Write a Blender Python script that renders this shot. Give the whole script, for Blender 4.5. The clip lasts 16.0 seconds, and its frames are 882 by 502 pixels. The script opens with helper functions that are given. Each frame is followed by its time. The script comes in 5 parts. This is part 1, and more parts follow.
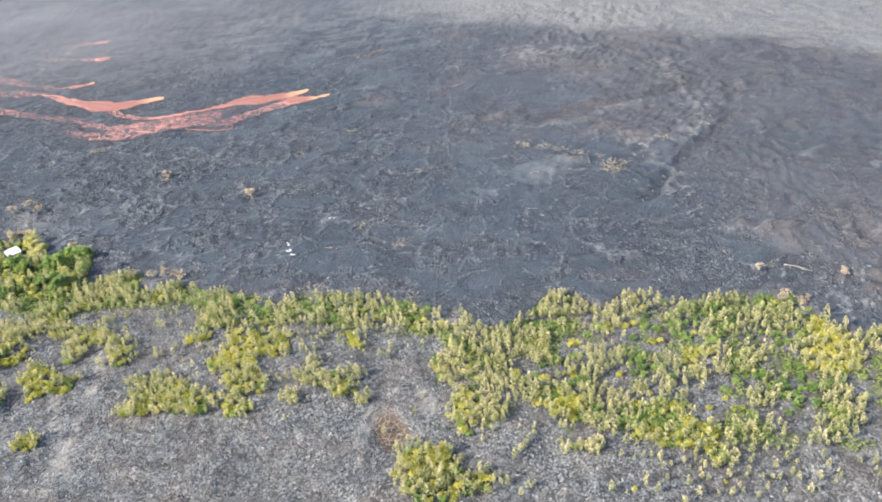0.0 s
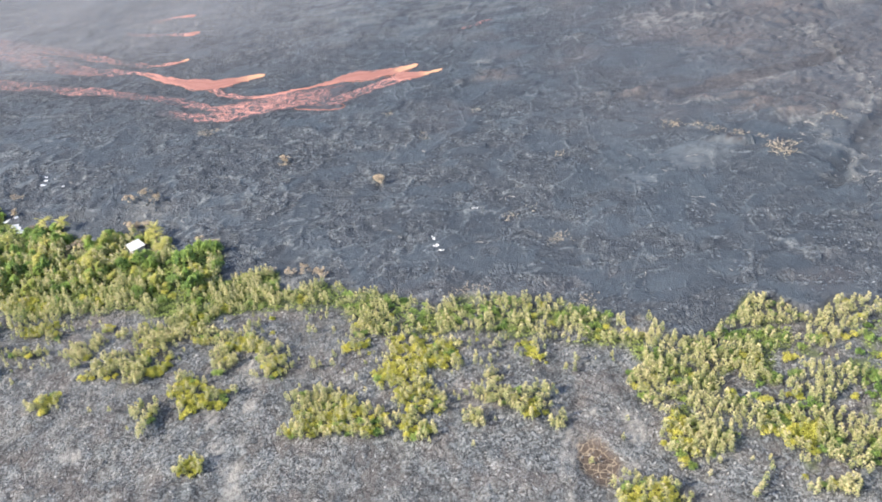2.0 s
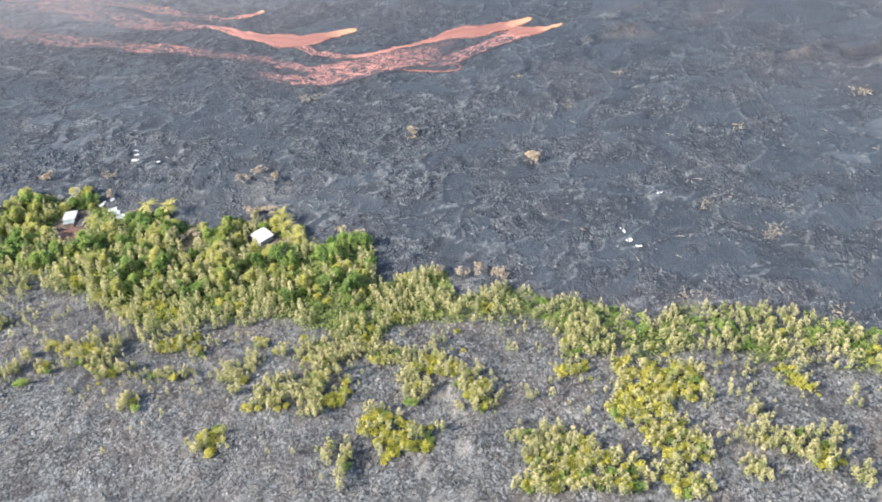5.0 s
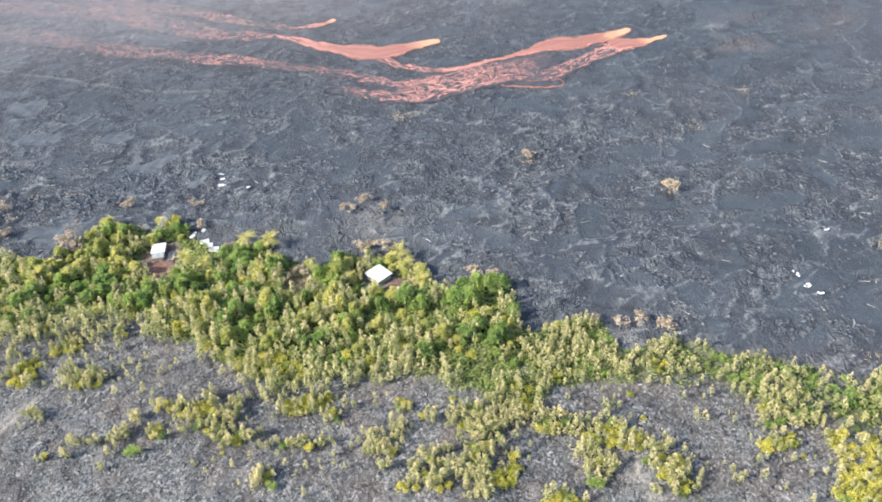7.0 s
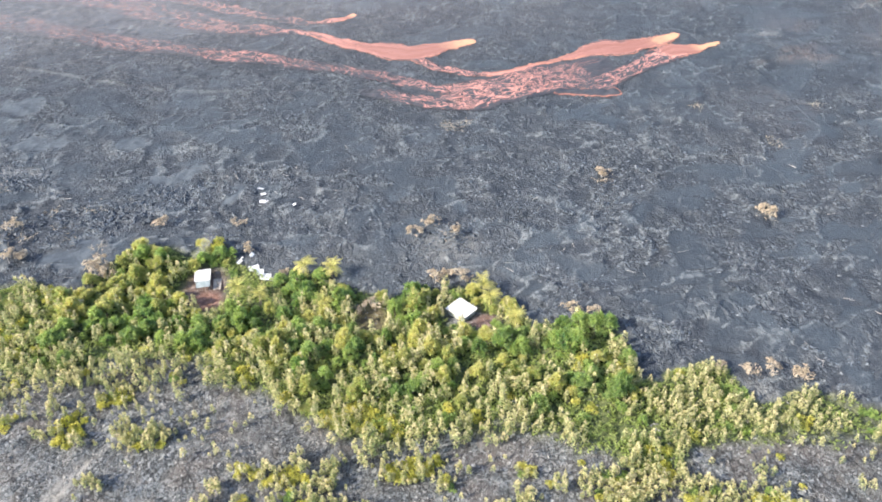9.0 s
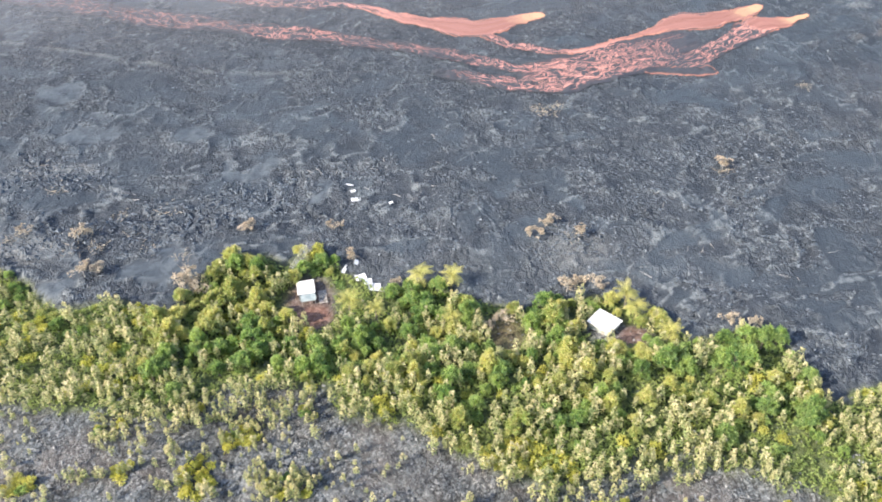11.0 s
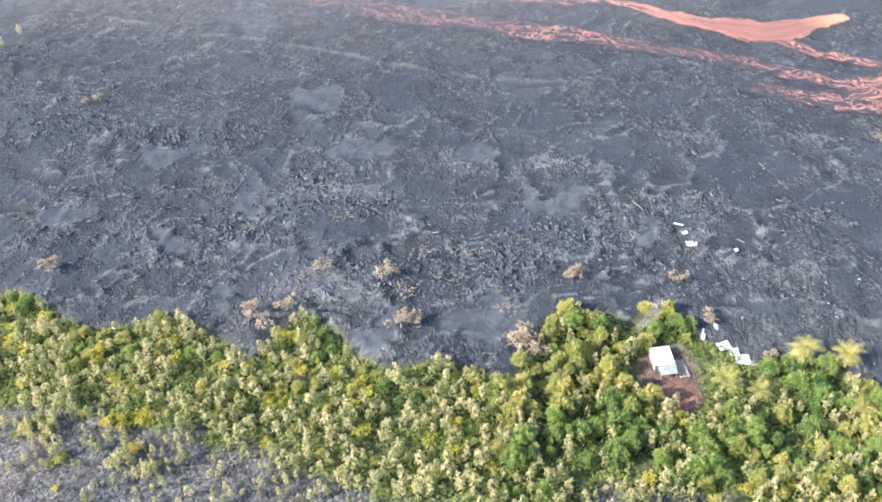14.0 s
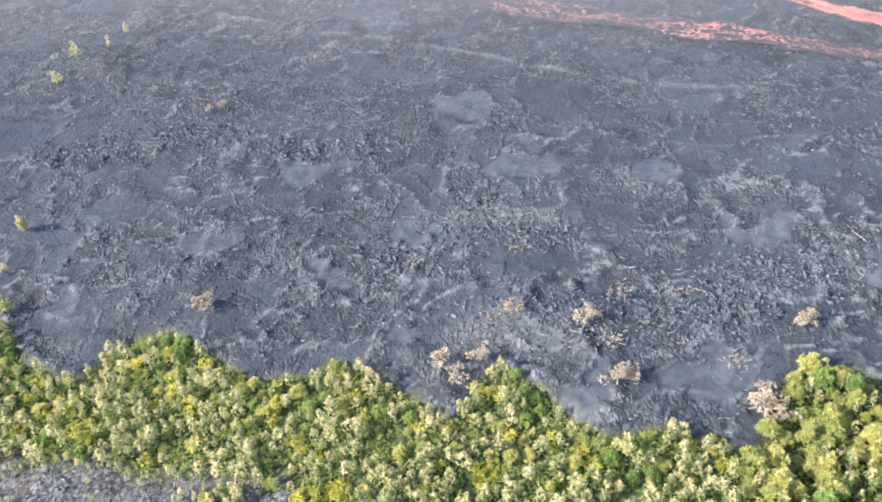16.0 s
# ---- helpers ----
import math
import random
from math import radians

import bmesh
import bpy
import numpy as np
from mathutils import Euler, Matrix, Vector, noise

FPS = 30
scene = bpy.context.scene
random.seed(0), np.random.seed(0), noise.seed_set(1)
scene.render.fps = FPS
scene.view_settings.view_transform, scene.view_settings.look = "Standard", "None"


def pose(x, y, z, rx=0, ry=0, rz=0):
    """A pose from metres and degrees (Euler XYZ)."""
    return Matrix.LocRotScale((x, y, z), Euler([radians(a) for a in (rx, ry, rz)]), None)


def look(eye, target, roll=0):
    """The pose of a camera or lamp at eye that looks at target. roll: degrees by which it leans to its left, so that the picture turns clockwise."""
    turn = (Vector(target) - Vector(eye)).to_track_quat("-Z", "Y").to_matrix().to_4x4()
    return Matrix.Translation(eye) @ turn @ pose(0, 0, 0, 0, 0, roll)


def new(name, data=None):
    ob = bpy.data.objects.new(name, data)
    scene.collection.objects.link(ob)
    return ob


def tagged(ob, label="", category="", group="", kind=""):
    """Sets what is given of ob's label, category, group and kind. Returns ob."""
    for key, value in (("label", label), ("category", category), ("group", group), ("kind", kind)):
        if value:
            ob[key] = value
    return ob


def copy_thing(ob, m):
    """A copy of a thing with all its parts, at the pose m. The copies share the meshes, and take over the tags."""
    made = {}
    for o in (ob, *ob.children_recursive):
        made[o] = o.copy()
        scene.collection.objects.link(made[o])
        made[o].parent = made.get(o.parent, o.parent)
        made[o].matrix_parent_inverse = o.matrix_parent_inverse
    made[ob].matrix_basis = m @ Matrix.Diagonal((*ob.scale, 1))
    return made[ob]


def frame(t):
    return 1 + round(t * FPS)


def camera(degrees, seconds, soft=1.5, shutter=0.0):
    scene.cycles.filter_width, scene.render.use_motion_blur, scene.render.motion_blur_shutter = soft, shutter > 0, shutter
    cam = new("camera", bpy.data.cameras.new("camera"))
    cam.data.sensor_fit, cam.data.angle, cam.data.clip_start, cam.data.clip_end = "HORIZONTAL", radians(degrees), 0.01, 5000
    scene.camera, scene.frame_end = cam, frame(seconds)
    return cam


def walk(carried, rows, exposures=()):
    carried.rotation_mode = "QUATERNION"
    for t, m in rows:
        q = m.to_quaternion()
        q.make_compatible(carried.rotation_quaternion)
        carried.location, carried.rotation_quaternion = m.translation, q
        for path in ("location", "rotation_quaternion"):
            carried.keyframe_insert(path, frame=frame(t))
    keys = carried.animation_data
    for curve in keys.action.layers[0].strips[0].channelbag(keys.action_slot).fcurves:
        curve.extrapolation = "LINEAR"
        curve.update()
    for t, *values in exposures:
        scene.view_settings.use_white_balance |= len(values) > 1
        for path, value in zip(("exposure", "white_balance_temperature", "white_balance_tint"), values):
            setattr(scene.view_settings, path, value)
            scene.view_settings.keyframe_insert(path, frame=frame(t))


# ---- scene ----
# The camera flies past at about 28 m/s, some 150 to 175 m over the ground.
cam = camera(56.6, 16.0, soft=1.8)
METRES, EYE, TILT, LEAN, TURN = 450.0, 177.1, -29.96, 3.22, 0.0
ROWS = [
    (0.0, 0.0, 0.0, 0.0, 0.0, 0.0, -0.0),
    (0.5, -0.0265, 0.0165, 0.0068, -1.43, -0.54, 0.61),
    (1.0, -0.0528, 0.0342, 0.0121, 0.55, -0.93, 0.64),
    (1.5, -0.0796, 0.0507, 0.018, 2.46, -1.7, 0.5),
    (2.0, -0.1063, 0.0675, 0.024, 2.9, -2.25, 0.22),
    (2.5, -0.1334, 0.0842, 0.0296, 2.76, -2.66, -0.06),
    (3.0, -0.1598, 0.1003, 0.0352, 2.62, -3.9, -0.07),
    (3.5, -0.1865, 0.1164, 0.0407, 2.4, -4.96, 0.17),
    (6.0, -0.317, 0.2026, 0.0681, 2.52, -6.1, 0.29),
    (6.5, -0.3435, 0.2197, 0.0735, 3.15, -6.19, 0.18),
    (7.0, -0.3695, 0.2363, 0.0796, 2.65, -5.82, 0.01),
    (7.5, -0.3952, 0.2523, 0.085, 1.91, -5.6, -0.19),
    (8.0, -0.4213, 0.269, 0.0906, 1.43, -5.02, -0.72),
    (10.5, -0.5512, 0.349, 0.1184, -4.65, -9.69, -0.21),
    (11.0, -0.5779, 0.3654, 0.1223, -3.57, -9.1, -0.14),
    (11.5, -0.6022, 0.3794, 0.1284, -3.41, -9.2, -0.52),
    (12.0, -0.6285, 0.3952, 0.1336, -2.68, -9.55, -0.69),
    (12.5, -0.6551, 0.4113, 0.1393, -2.12, -9.38, -1.19),
    (13.0, -0.6819, 0.427, 0.1429, 0.78, -9.48, -1.56),
    (13.5, -0.7077, 0.4434, 0.1468, 2.39, -10.03, -1.79),
    (14.0, -0.7362, 0.4589, 0.151, 3.05, -10.8, -1.75),
    (14.5, -0.7622, 0.4741, 0.1551, 2.9, -11.03, -1.47),
    (15.0, -0.788, 0.4885, 0.1597, 2.98, -11.08, -1.4),
    (15.5, -0.8131, 0.5028, 0.1646, 3.6, -11.62, -1.42),
    (16.0, -0.8378, 0.5179, 0.1686, 4.92, -12.25, -1.67),
]
walk(cam, [(t, pose(0, 0, EYE, TILT, LEAN, TURN) @ pose(METRES * x, METRES * y, METRES * z, 90 + pitch, roll, yaw)) for t, x, y, z, yaw, pitch, roll in ROWS],
     exposures=[(0.0, 0.90, 6430, 13), (6.0, 0.91, 6430, 13), (7.0, 0.92, 6430, 13), (8.0, 1.03, 6410, 13), (10.5, 0.96, 6380, 12), (12.0, 0.93, 6330, 14), (14.0, 0.98, 6260, 15), (16.0, 1.07, 6230, 17)])


# ---- light ----
SUN_AZIMUTH, SUN_HEIGHT = -113.0, 33.0
sky_world = bpy.data.worlds.new("sky")
scene.world = sky_world
sky_world.use_nodes = True
wn = sky_world.node_tree.nodes
sky_tex = wn.new("ShaderNodeTexSky")
sky_tex.sky_type = "NISHITA"
sky_tex.sun_disc = False
sky_tex.sun_elevation = radians(SUN_HEIGHT)
sky_tex.sun_rotation = radians(SUN_AZIMUTH)
sky_tex.dust_density = 2.0
sky_world.node_tree.links.new(sky_tex.outputs["Color"], wn["Background"].inputs["Color"])
wn["Background"].inputs["Strength"].default_value = 0.15
sun_data = bpy.data.lights.new("sun", "SUN")
sun_data.energy, sun_data.angle, sun_data.color = 4.2, radians(1.0), (1.0, 0.90, 0.74)
sun = new("sun", sun_data)
sun.matrix_world = look((60 * math.sin(radians(SUN_AZIMUTH)), 60 * math.cos(radians(SUN_AZIMUTH)), 60 * math.tan(radians(SUN_HEIGHT)) + 300), (0, 0, 300))


# ---- materials ----
class Tree:
    """Small help to wire a node material."""

    def __init__(self, name, rough=0.9):
        self.mat = bpy.data.materials.new(name)
        self.mat.use_nodes = True
        self.nodes, self.links = self.mat.node_tree.nodes, self.mat.node_tree.links
        self.bsdf = self.nodes["Principled BSDF"]
        self.bsdf.inputs["Roughness"].default_value = rough
        self.place = self.nodes.new("ShaderNodeNewGeometry").outputs["Position"]

    def put(self, socket, value):
        if isinstance(value, bpy.types.NodeSocket):
            self.links.new(value, socket)
        elif isinstance(value, (tuple, list)) and len(value) == 3 and socket.type == "RGBA":
            socket.default_value = (*value, 1)
        else:
            socket.default_value = value

    def noise(self, scale, detail=3.0, rough=0.55, stretch=None, warp=0.0, at=None):
        node = self.nodes.new("ShaderNodeTexNoise")
        node.inputs["Scale"].default_value, node.inputs["Detail"].default_value = scale, detail
        node.inputs["Roughness"].default_value, node.inputs["Distortion"].default_value = rough, warp
        self.links.new(self.stretched(stretch) if at is None else at, node.inputs["Vector"])
        return node.outputs["Fac"]

    def drawn(self, first, second, a, b):
        """Coordinates from two attributes, each scaled."""
        node = self.nodes.new("ShaderNodeCombineXYZ")
        self.links.new(self.math("MULTIPLY", self.attr(first), a), node.inputs[0])
        self.links.new(self.math("MULTIPLY", self.attr(second), b), node.inputs[1])
        return node.outputs[0]

    def stretched(self, stretch):
        if not stretch:
            return self.place
        node = self.nodes.new("ShaderNodeMapping")
        node.inputs["Scale"].default_value = stretch
        self.links.new(self.place, node.inputs["Vector"])
        return node.outputs["Vector"]

    def cells(self, scale, feature="DISTANCE_TO_EDGE", stretch=None, out="Distance"):
        node = self.nodes.new("ShaderNodeTexVoronoi")
        node.feature = feature
        node.inputs["Scale"].default_value = scale
        self.links.new(self.stretched(stretch), node.inputs["Vector"])
        return node.outputs[out]

    def bent(self, scale, amount, stretch=(1.0, 0.72, 1.0)):
        """Coordinates pushed about by a noise, so that cells drawn on them curl."""
        push = self.nodes.new("ShaderNodeTexNoise")
        push.inputs["Scale"].default_value, push.inputs["Detail"].default_value = scale, 2.0
        at = self.stretched(stretch)
        self.links.new(at, push.inputs["Vector"])
        node = self.nodes.new("ShaderNodeVectorMath")
        node.operation = "MULTIPLY_ADD"
        self.links.new(push.outputs["Color"], node.inputs[0])
        node.inputs[1].default_value = (amount, amount, 0.0)
        self.links.new(at, node.inputs[2])
        return node.outputs[0]

    def blocks(self, scale, at):
        """Broken pieces: two random numbers for each piece, and the distance to its border."""
        cell, edge = self.nodes.new("ShaderNodeTexVoronoi"), self.nodes.new("ShaderNodeTexVoronoi")
        edge.feature = "DISTANCE_TO_EDGE"
        split = self.nodes.new("ShaderNodeSeparateColor")
        for node in (cell, edge):
            node.inputs["Scale"].default_value = scale
            self.links.new(at, node.inputs["Vector"])
        self.links.new(cell.outputs["Color"], split.inputs[0])
        return split.outputs[0], split.outputs[1], edge.outputs["Distance"]

    def attr(self, name):
        node = self.nodes.new("ShaderNodeAttribute")
        node.attribute_name = name
        return node.outputs["Fac"]

    def math(self, op, a, b=0.0, c=0.0):
        node = self.nodes.new("ShaderNodeMath")
        node.operation = op
        for socket, value in zip(node.inputs, (a, b, c)):
            self.put(socket, value)
        return node.outputs[0]

    def step(self, value, low, high, a=0.0, b=1.0):
        node = self.nodes.new("ShaderNodeMapRange")
        node.interpolation_type = "SMOOTHSTEP"
        for key, v in zip(("Value", "From Min", "From Max", "To Min", "To Max"), (value, low, high, a, b)):
            self.put(node.inputs[key], v)
        return node.outputs[0]

    def mix(self, fac, a, b, blend="MIX"):
        node = self.nodes.new("ShaderNodeMix")
        node.data_type, node.blend_type = "RGBA", blend
        self.put(node.inputs["Factor"], fac)
        self.put(node.inputs[6], a)
        self.put(node.inputs[7], b)
        return node.outputs[2]

    def random(self):
        """One value for each thing and each island of its mesh."""
        a = self.nodes.new("ShaderNodeObjectInfo").outputs["Random"]
        return self.math("FRACT", self.math("ADD", a, self.attr("tint")))

    def island(self):
        return self.nodes.new("ShaderNodeNewGeometry").outputs["Random Per Island"]

    def bump(self, height, strength=0.6, distance=0.2):
        node = self.nodes.new("ShaderNodeBump")
        node.inputs["Strength"].default_value, node.inputs["Distance"].default_value = strength, distance
        self.links.new(height, node.inputs["Height"])
        self.links.new(node.outputs["Normal"], self.bsdf.inputs["Normal"])

    def colour(self, value):
        self.put(self.bsdf.inputs["Base Color"], value)
        return self.mat


def leaf_material(name, dark, light, tip, through_light=0.35):
    m = Tree(name, 0.55)
    col = m.mix(m.step(m.random(), 0.15, 0.85), dark, light)
    col = m.mix(m.step(m.island(), 0.5, 1.0, 0.0, 0.6), col, tip)
    col = m.mix(m.step(m.noise(0.05, 2), 0.35, 0.7, 0.0, 0.35), col, tip)
    m.colour(col)
    glow = m.nodes.new("ShaderNodeBsdfTranslucent")
    m.links.new(col, glow.inputs["Color"])
    blend = m.nodes.new("ShaderNodeMixShader")
    blend.inputs[0].default_value = through_light
    m.links.new(m.bsdf.outputs[0], blend.inputs[1])
    m.links.new(glow.outputs[0], blend.inputs[2])
    m.links.new(blend.outputs[0], m.nodes["Material Output"].inputs["Surface"])
    return m.mat


def ground_material():
    m = Tree("lava_ground", 0.75)
    m.bsdf.inputs["Specular IOR Level"].default_value = 0.35
    fresh, litter, soil, pale, brown = (m.attr(k) for k in ("fresh", "litter", "soil", "pale", "brown"))
    smooth = m.attr("smooth")
    # young flow: broken, curled clinker with pale faces between smooth grey crusts
    curl, fine = m.bent(0.32, 4.5), m.bent(0.7, 2.0)
    tone, pick, rim = m.blocks(0.46, curl)
    tone_b, pick_b, rim_b = m.blocks(1.0, fine)
    broad = m.noise(0.05, 5, 0.6)
    young = m.mix(m.step(broad, 0.35, 0.66), (0.036, 0.043, 0.058), (0.048, 0.057, 0.075))
    young = m.mix(m.step(m.attr("plate"), 0.55, 0.9, 0.0, 0.35), young, (0.070, 0.084, 0.105))
    young = m.mix(m.math("MULTIPLY", smooth, 0.6), young, (0.072, 0.091, 0.115))
    loose = m.math("MULTIPLY", m.step(smooth, 0.1, 0.8, 1.0, 0.18), m.step(m.noise(0.055, 4, 0.6), 0.38, 0.60, 0.22, 1.0))
    loose = m.math("MULTIPLY", loose, m.step(m.attr("slab"), 0.2, 0.8, 1.0, 0.05))
    big_tone, _, big_rim = m.blocks(0.085, m.bent(0.06, 16.0))
    clinker = m.mix(m.step(tone, 0.05, 0.95), (0.034, 0.040, 0.052), (0.080, 0.092, 0.113))
    clinker = m.mix(m.step(tone_b, 0.1, 0.95, 0.0, 0.5), clinker, (0.092, 0.105, 0.127))
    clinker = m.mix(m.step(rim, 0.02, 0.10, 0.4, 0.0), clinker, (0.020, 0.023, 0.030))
    young = m.mix(m.step(big_tone, 0.05, 0.95, 0.0, 0.5), young, (0.030, 0.036, 0.048))
    young = m.mix(m.math("MULTIPLY", loose, 0.85), young, clinker)
    spread = m.math("MULTIPLY", loose, m.step(m.noise(0.035, 3, 0.6), 0.38, 0.62, 0.3, 1.0))
    heap = m.math("MULTIPLY", m.step(big_rim, 0.0, 0.13, 1.0, 0.0), m.step(m.noise(0.07, 3, 0.6), 0.46, 0.60))
    spread = m.math("MAXIMUM", spread, heap)
    young = m.mix(m.math("MULTIPLY", heap, m.step(tone_b, 0.3, 0.8, 0.0, 0.5)), young, (0.150, 0.160, 0.180))
    chip = m.math("MULTIPLY", m.step(pick_b, 0.88, 0.95), m.step(rim_b, 0.03, 0.10))
    young = m.mix(m.math("MULTIPLY", m.math("MULTIPLY", chip, spread), m.step(smooth, 0.0, 0.8, 0.8, 0.15)), young, (0.22, 0.235, 0.255))
    face = m.math("MULTIPLY", m.step(pick, 0.82, 0.90), m.step(rim, 0.02, 0.16))
    young = m.mix(m.math("MULTIPLY", m.math("MULTIPLY", face, spread), m.step(smooth, 0.0, 0.8, 0.45, 0.1)), young, (0.140, 0.154, 0.176))
    # ridge crests lightened in the colour, on top of the sun they catch
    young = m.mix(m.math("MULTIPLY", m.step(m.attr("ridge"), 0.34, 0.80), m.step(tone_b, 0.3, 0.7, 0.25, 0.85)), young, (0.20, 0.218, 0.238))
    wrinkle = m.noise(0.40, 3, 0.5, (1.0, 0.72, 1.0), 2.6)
    # bright strokes with dark lines beside them: highlight and shade of folds, in colour
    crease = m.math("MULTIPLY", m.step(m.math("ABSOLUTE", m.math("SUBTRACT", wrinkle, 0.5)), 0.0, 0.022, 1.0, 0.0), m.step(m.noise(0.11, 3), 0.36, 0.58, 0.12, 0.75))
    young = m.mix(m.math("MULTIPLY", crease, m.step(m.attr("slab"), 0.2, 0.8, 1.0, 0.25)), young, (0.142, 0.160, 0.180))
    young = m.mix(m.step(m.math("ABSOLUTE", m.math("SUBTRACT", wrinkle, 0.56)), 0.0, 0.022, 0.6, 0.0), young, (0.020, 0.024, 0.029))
    young = m.mix(m.step(m.noise(0.06, 3, 0.5), 0.60, 0.74, 0.0, 0.22), young, (0.080, 0.078, 0.084))
    sheen = m.noise(0.22, 4, 0.55, (1.0, 1.0, 1.0), 1.8)
    young = m.mix(m.math("MULTIPLY", m.attr("slab"), m.step(m.noise(0.13, 4, 0.6), 0.34, 0.58, 0.45, 0.92)), young, m.mix(m.step(sheen, 0.36, 0.62), (0.074, 0.086, 0.105), (0.114, 0.131, 0.154)))
    young = m.mix(m.math("MULTIPLY", m.attr("dark"), 0.8), young, (0.032, 0.037, 0.046))
    young = m.mix(m.math("MULTIPLY", brown, m.step(m.noise(0.5, 4), 0.35, 0.65, 0.3, 0.9)), young, (0.138, 0.120, 0.124))
    young = m.mix(m.math("MULTIPLY", pale, m.step(m.noise(0.7, 4), 0.35, 0.6, 0.25, 0.8)), young, (0.27, 0.27, 0.27))
    young = m.mix(1.0, young, (0.97, 1.0, 0.975), "MULTIPLY")
    # old weathered flow: rounded grey slabs, dark joints, lichen, dead fern and bleached twigs
    slab_at = m.bent(0.14, 7.0, (1.0, 0.8, 1.0))
    old_tone, old_pick, old_rim = m.blocks(0.26, slab_at)
    chip_tone, chip_pick, _ = m.blocks(1.9, m.bent(1.3, 1.0, (1.0, 0.8, 1.0)))
    old = m.mix(m.step(m.noise(0.10, 5), 0.35, 0.65), (0.076, 0.085, 0.085), (0.132, 0.144, 0.143))
    old = m.mix(m.step(old_tone, 0.1, 0.9, 0.6, 0.0), old, (0.052, 0.056, 0.060))
    old = m.mix(m.step(old_tone, 0.6, 0.95, 0.0, 0.5), old, (0.170, 0.182, 0.188))
    old = m.mix(m.step(tone, 0.1, 0.7, 0.5, 0.0), old, (0.050, 0.052, 0.055))
    old = m.mix(m.step(chip_tone, 0.50, 0.98, 0.0, 0.8), old, (0.225, 0.238, 0.240))
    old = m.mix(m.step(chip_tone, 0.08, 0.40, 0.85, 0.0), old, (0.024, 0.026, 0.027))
    old = m.mix(m.step(old_pick, 0.55, 0.9, 0.0, 0.45), old, (0.132, 0.119, 0.104))
    old = m.mix(m.step(m.noise(0.06, 6, 0.65), 0.48, 0.62, 0.0, 0.6), old, (0.128, 0.106, 0.094))
    old = m.mix(m.math("MULTIPLY", m.step(chip_pick, 0.86, 0.93), m.step(m.noise(0.2, 3), 0.42, 0.56, 0.2, 0.9)), old, (0.34, 0.345, 0.335))
    old = m.mix(m.step(m.noise(0.022, 4, 0.6), 0.46, 0.62, 0.0, 0.4), old, (0.066, 0.064, 0.063))
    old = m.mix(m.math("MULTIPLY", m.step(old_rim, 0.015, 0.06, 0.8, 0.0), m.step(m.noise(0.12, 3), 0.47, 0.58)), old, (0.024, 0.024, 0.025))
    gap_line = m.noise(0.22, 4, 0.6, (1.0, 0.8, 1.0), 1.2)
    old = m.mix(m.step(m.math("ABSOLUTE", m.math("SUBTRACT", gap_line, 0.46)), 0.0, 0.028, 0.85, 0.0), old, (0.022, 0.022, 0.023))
    twig = m.noise(0.34, 4, 0.6, (1.0, 0.8, 1.0), 1.4)
    twigs = m.math("MULTIPLY", m.step(m.math("ABSOLUTE", m.math("SUBTRACT", twig, 0.5)), 0.0, 0.016, 0.9, 0.0), m.step(m.noise(0.05, 3), 0.38, 0.56, 0.1, 1.0))
    old = m.mix(twigs, old, (0.40, 0.385, 0.35))
    old = m.mix(m.math("MULTIPLY", crease, 0.8), old, (0.30, 0.315, 0.315))
    old = m.mix(1.0, old, (0.97, 1.0, 1.04), "MULTIPLY")
    mud = m.mix(m.step(m.math("MULTIPLY_ADD", m.noise(0.8, 3), 0.10, m.cells(0.40)), 0.055, 0.11), (0.33, 0.275, 0.20), (0.085, 0.065, 0.052))
    old = m.mix(m.attr("pit"), old, mud)
    old = m.mix(m.math("MULTIPLY", m.attr("track"), m.step(chip_tone, 0.1, 0.8, 0.6, 0.95)), old, (0.30, 0.295, 0.275))
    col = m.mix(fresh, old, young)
    under = m.mix(m.step(m.noise(0.6, 4), 0.4, 0.62), (0.06, 0.085, 0.028), (0.17, 0.20, 0.07))
    col = m.mix(litter, col, under)
    red = m.mix(m.step(m.noise(0.8, 4), 0.35, 0.65), (0.20, 0.105, 0.08), (0.29, 0.175, 0.14))
    col = m.mix(soil, col, red)
    m.put(m.bsdf.inputs["Roughness"], m.math("SUBTRACT", m.math("MULTIPLY_ADD", fresh, -0.2, 0.92), m.math("MULTIPLY", smooth, 0.17)))
    still = m.math("MULTIPLY_ADD", m.attr("slab"), -0.75, 1.0)
    lumps = m.math("ADD", m.math("MULTIPLY_ADD", tone, 0.8, m.math("MULTIPLY", m.step(rim, 0.0, 0.25), m.math("MULTIPLY_ADD", fresh, 0.8, 0.1))), m.math("MULTIPLY_ADD", tone_b, 0.5, m.math("MULTIPLY", m.step(rim_b, 0.0, 0.3), m.math("MULTIPLY_ADD", fresh, 0.3, 0.15))))
    plate_lift = m.math("MULTIPLY", m.math("SUBTRACT", 1.0, fresh), m.math("MULTIPLY_ADD", chip_tone, 0.5, m.math("MULTIPLY_ADD", old_tone, 0.8, m.math("MULTIPLY", m.step(old_rim, 0.0, 0.2), 0.4))))
    m.bump(m.math("MULTIPLY", still, m.math("ADD", m.math("MULTIPLY_ADD", wrinkle, 1.0, m.math("MULTIPLY", m.noise(1.2, 5, 0.75), 0.8)), m.math("ADD", m.math("MULTIPLY", lumps, m.math("MAXIMUM", m.math("SUBTRACT", 1.0, fresh), m.math("MAXIMUM", loose, heap))), m.math("ADD", m.math("MULTIPLY", big_tone, 1.6), plate_lift)))), 0.6, 0.5)
    return m.colour(col)


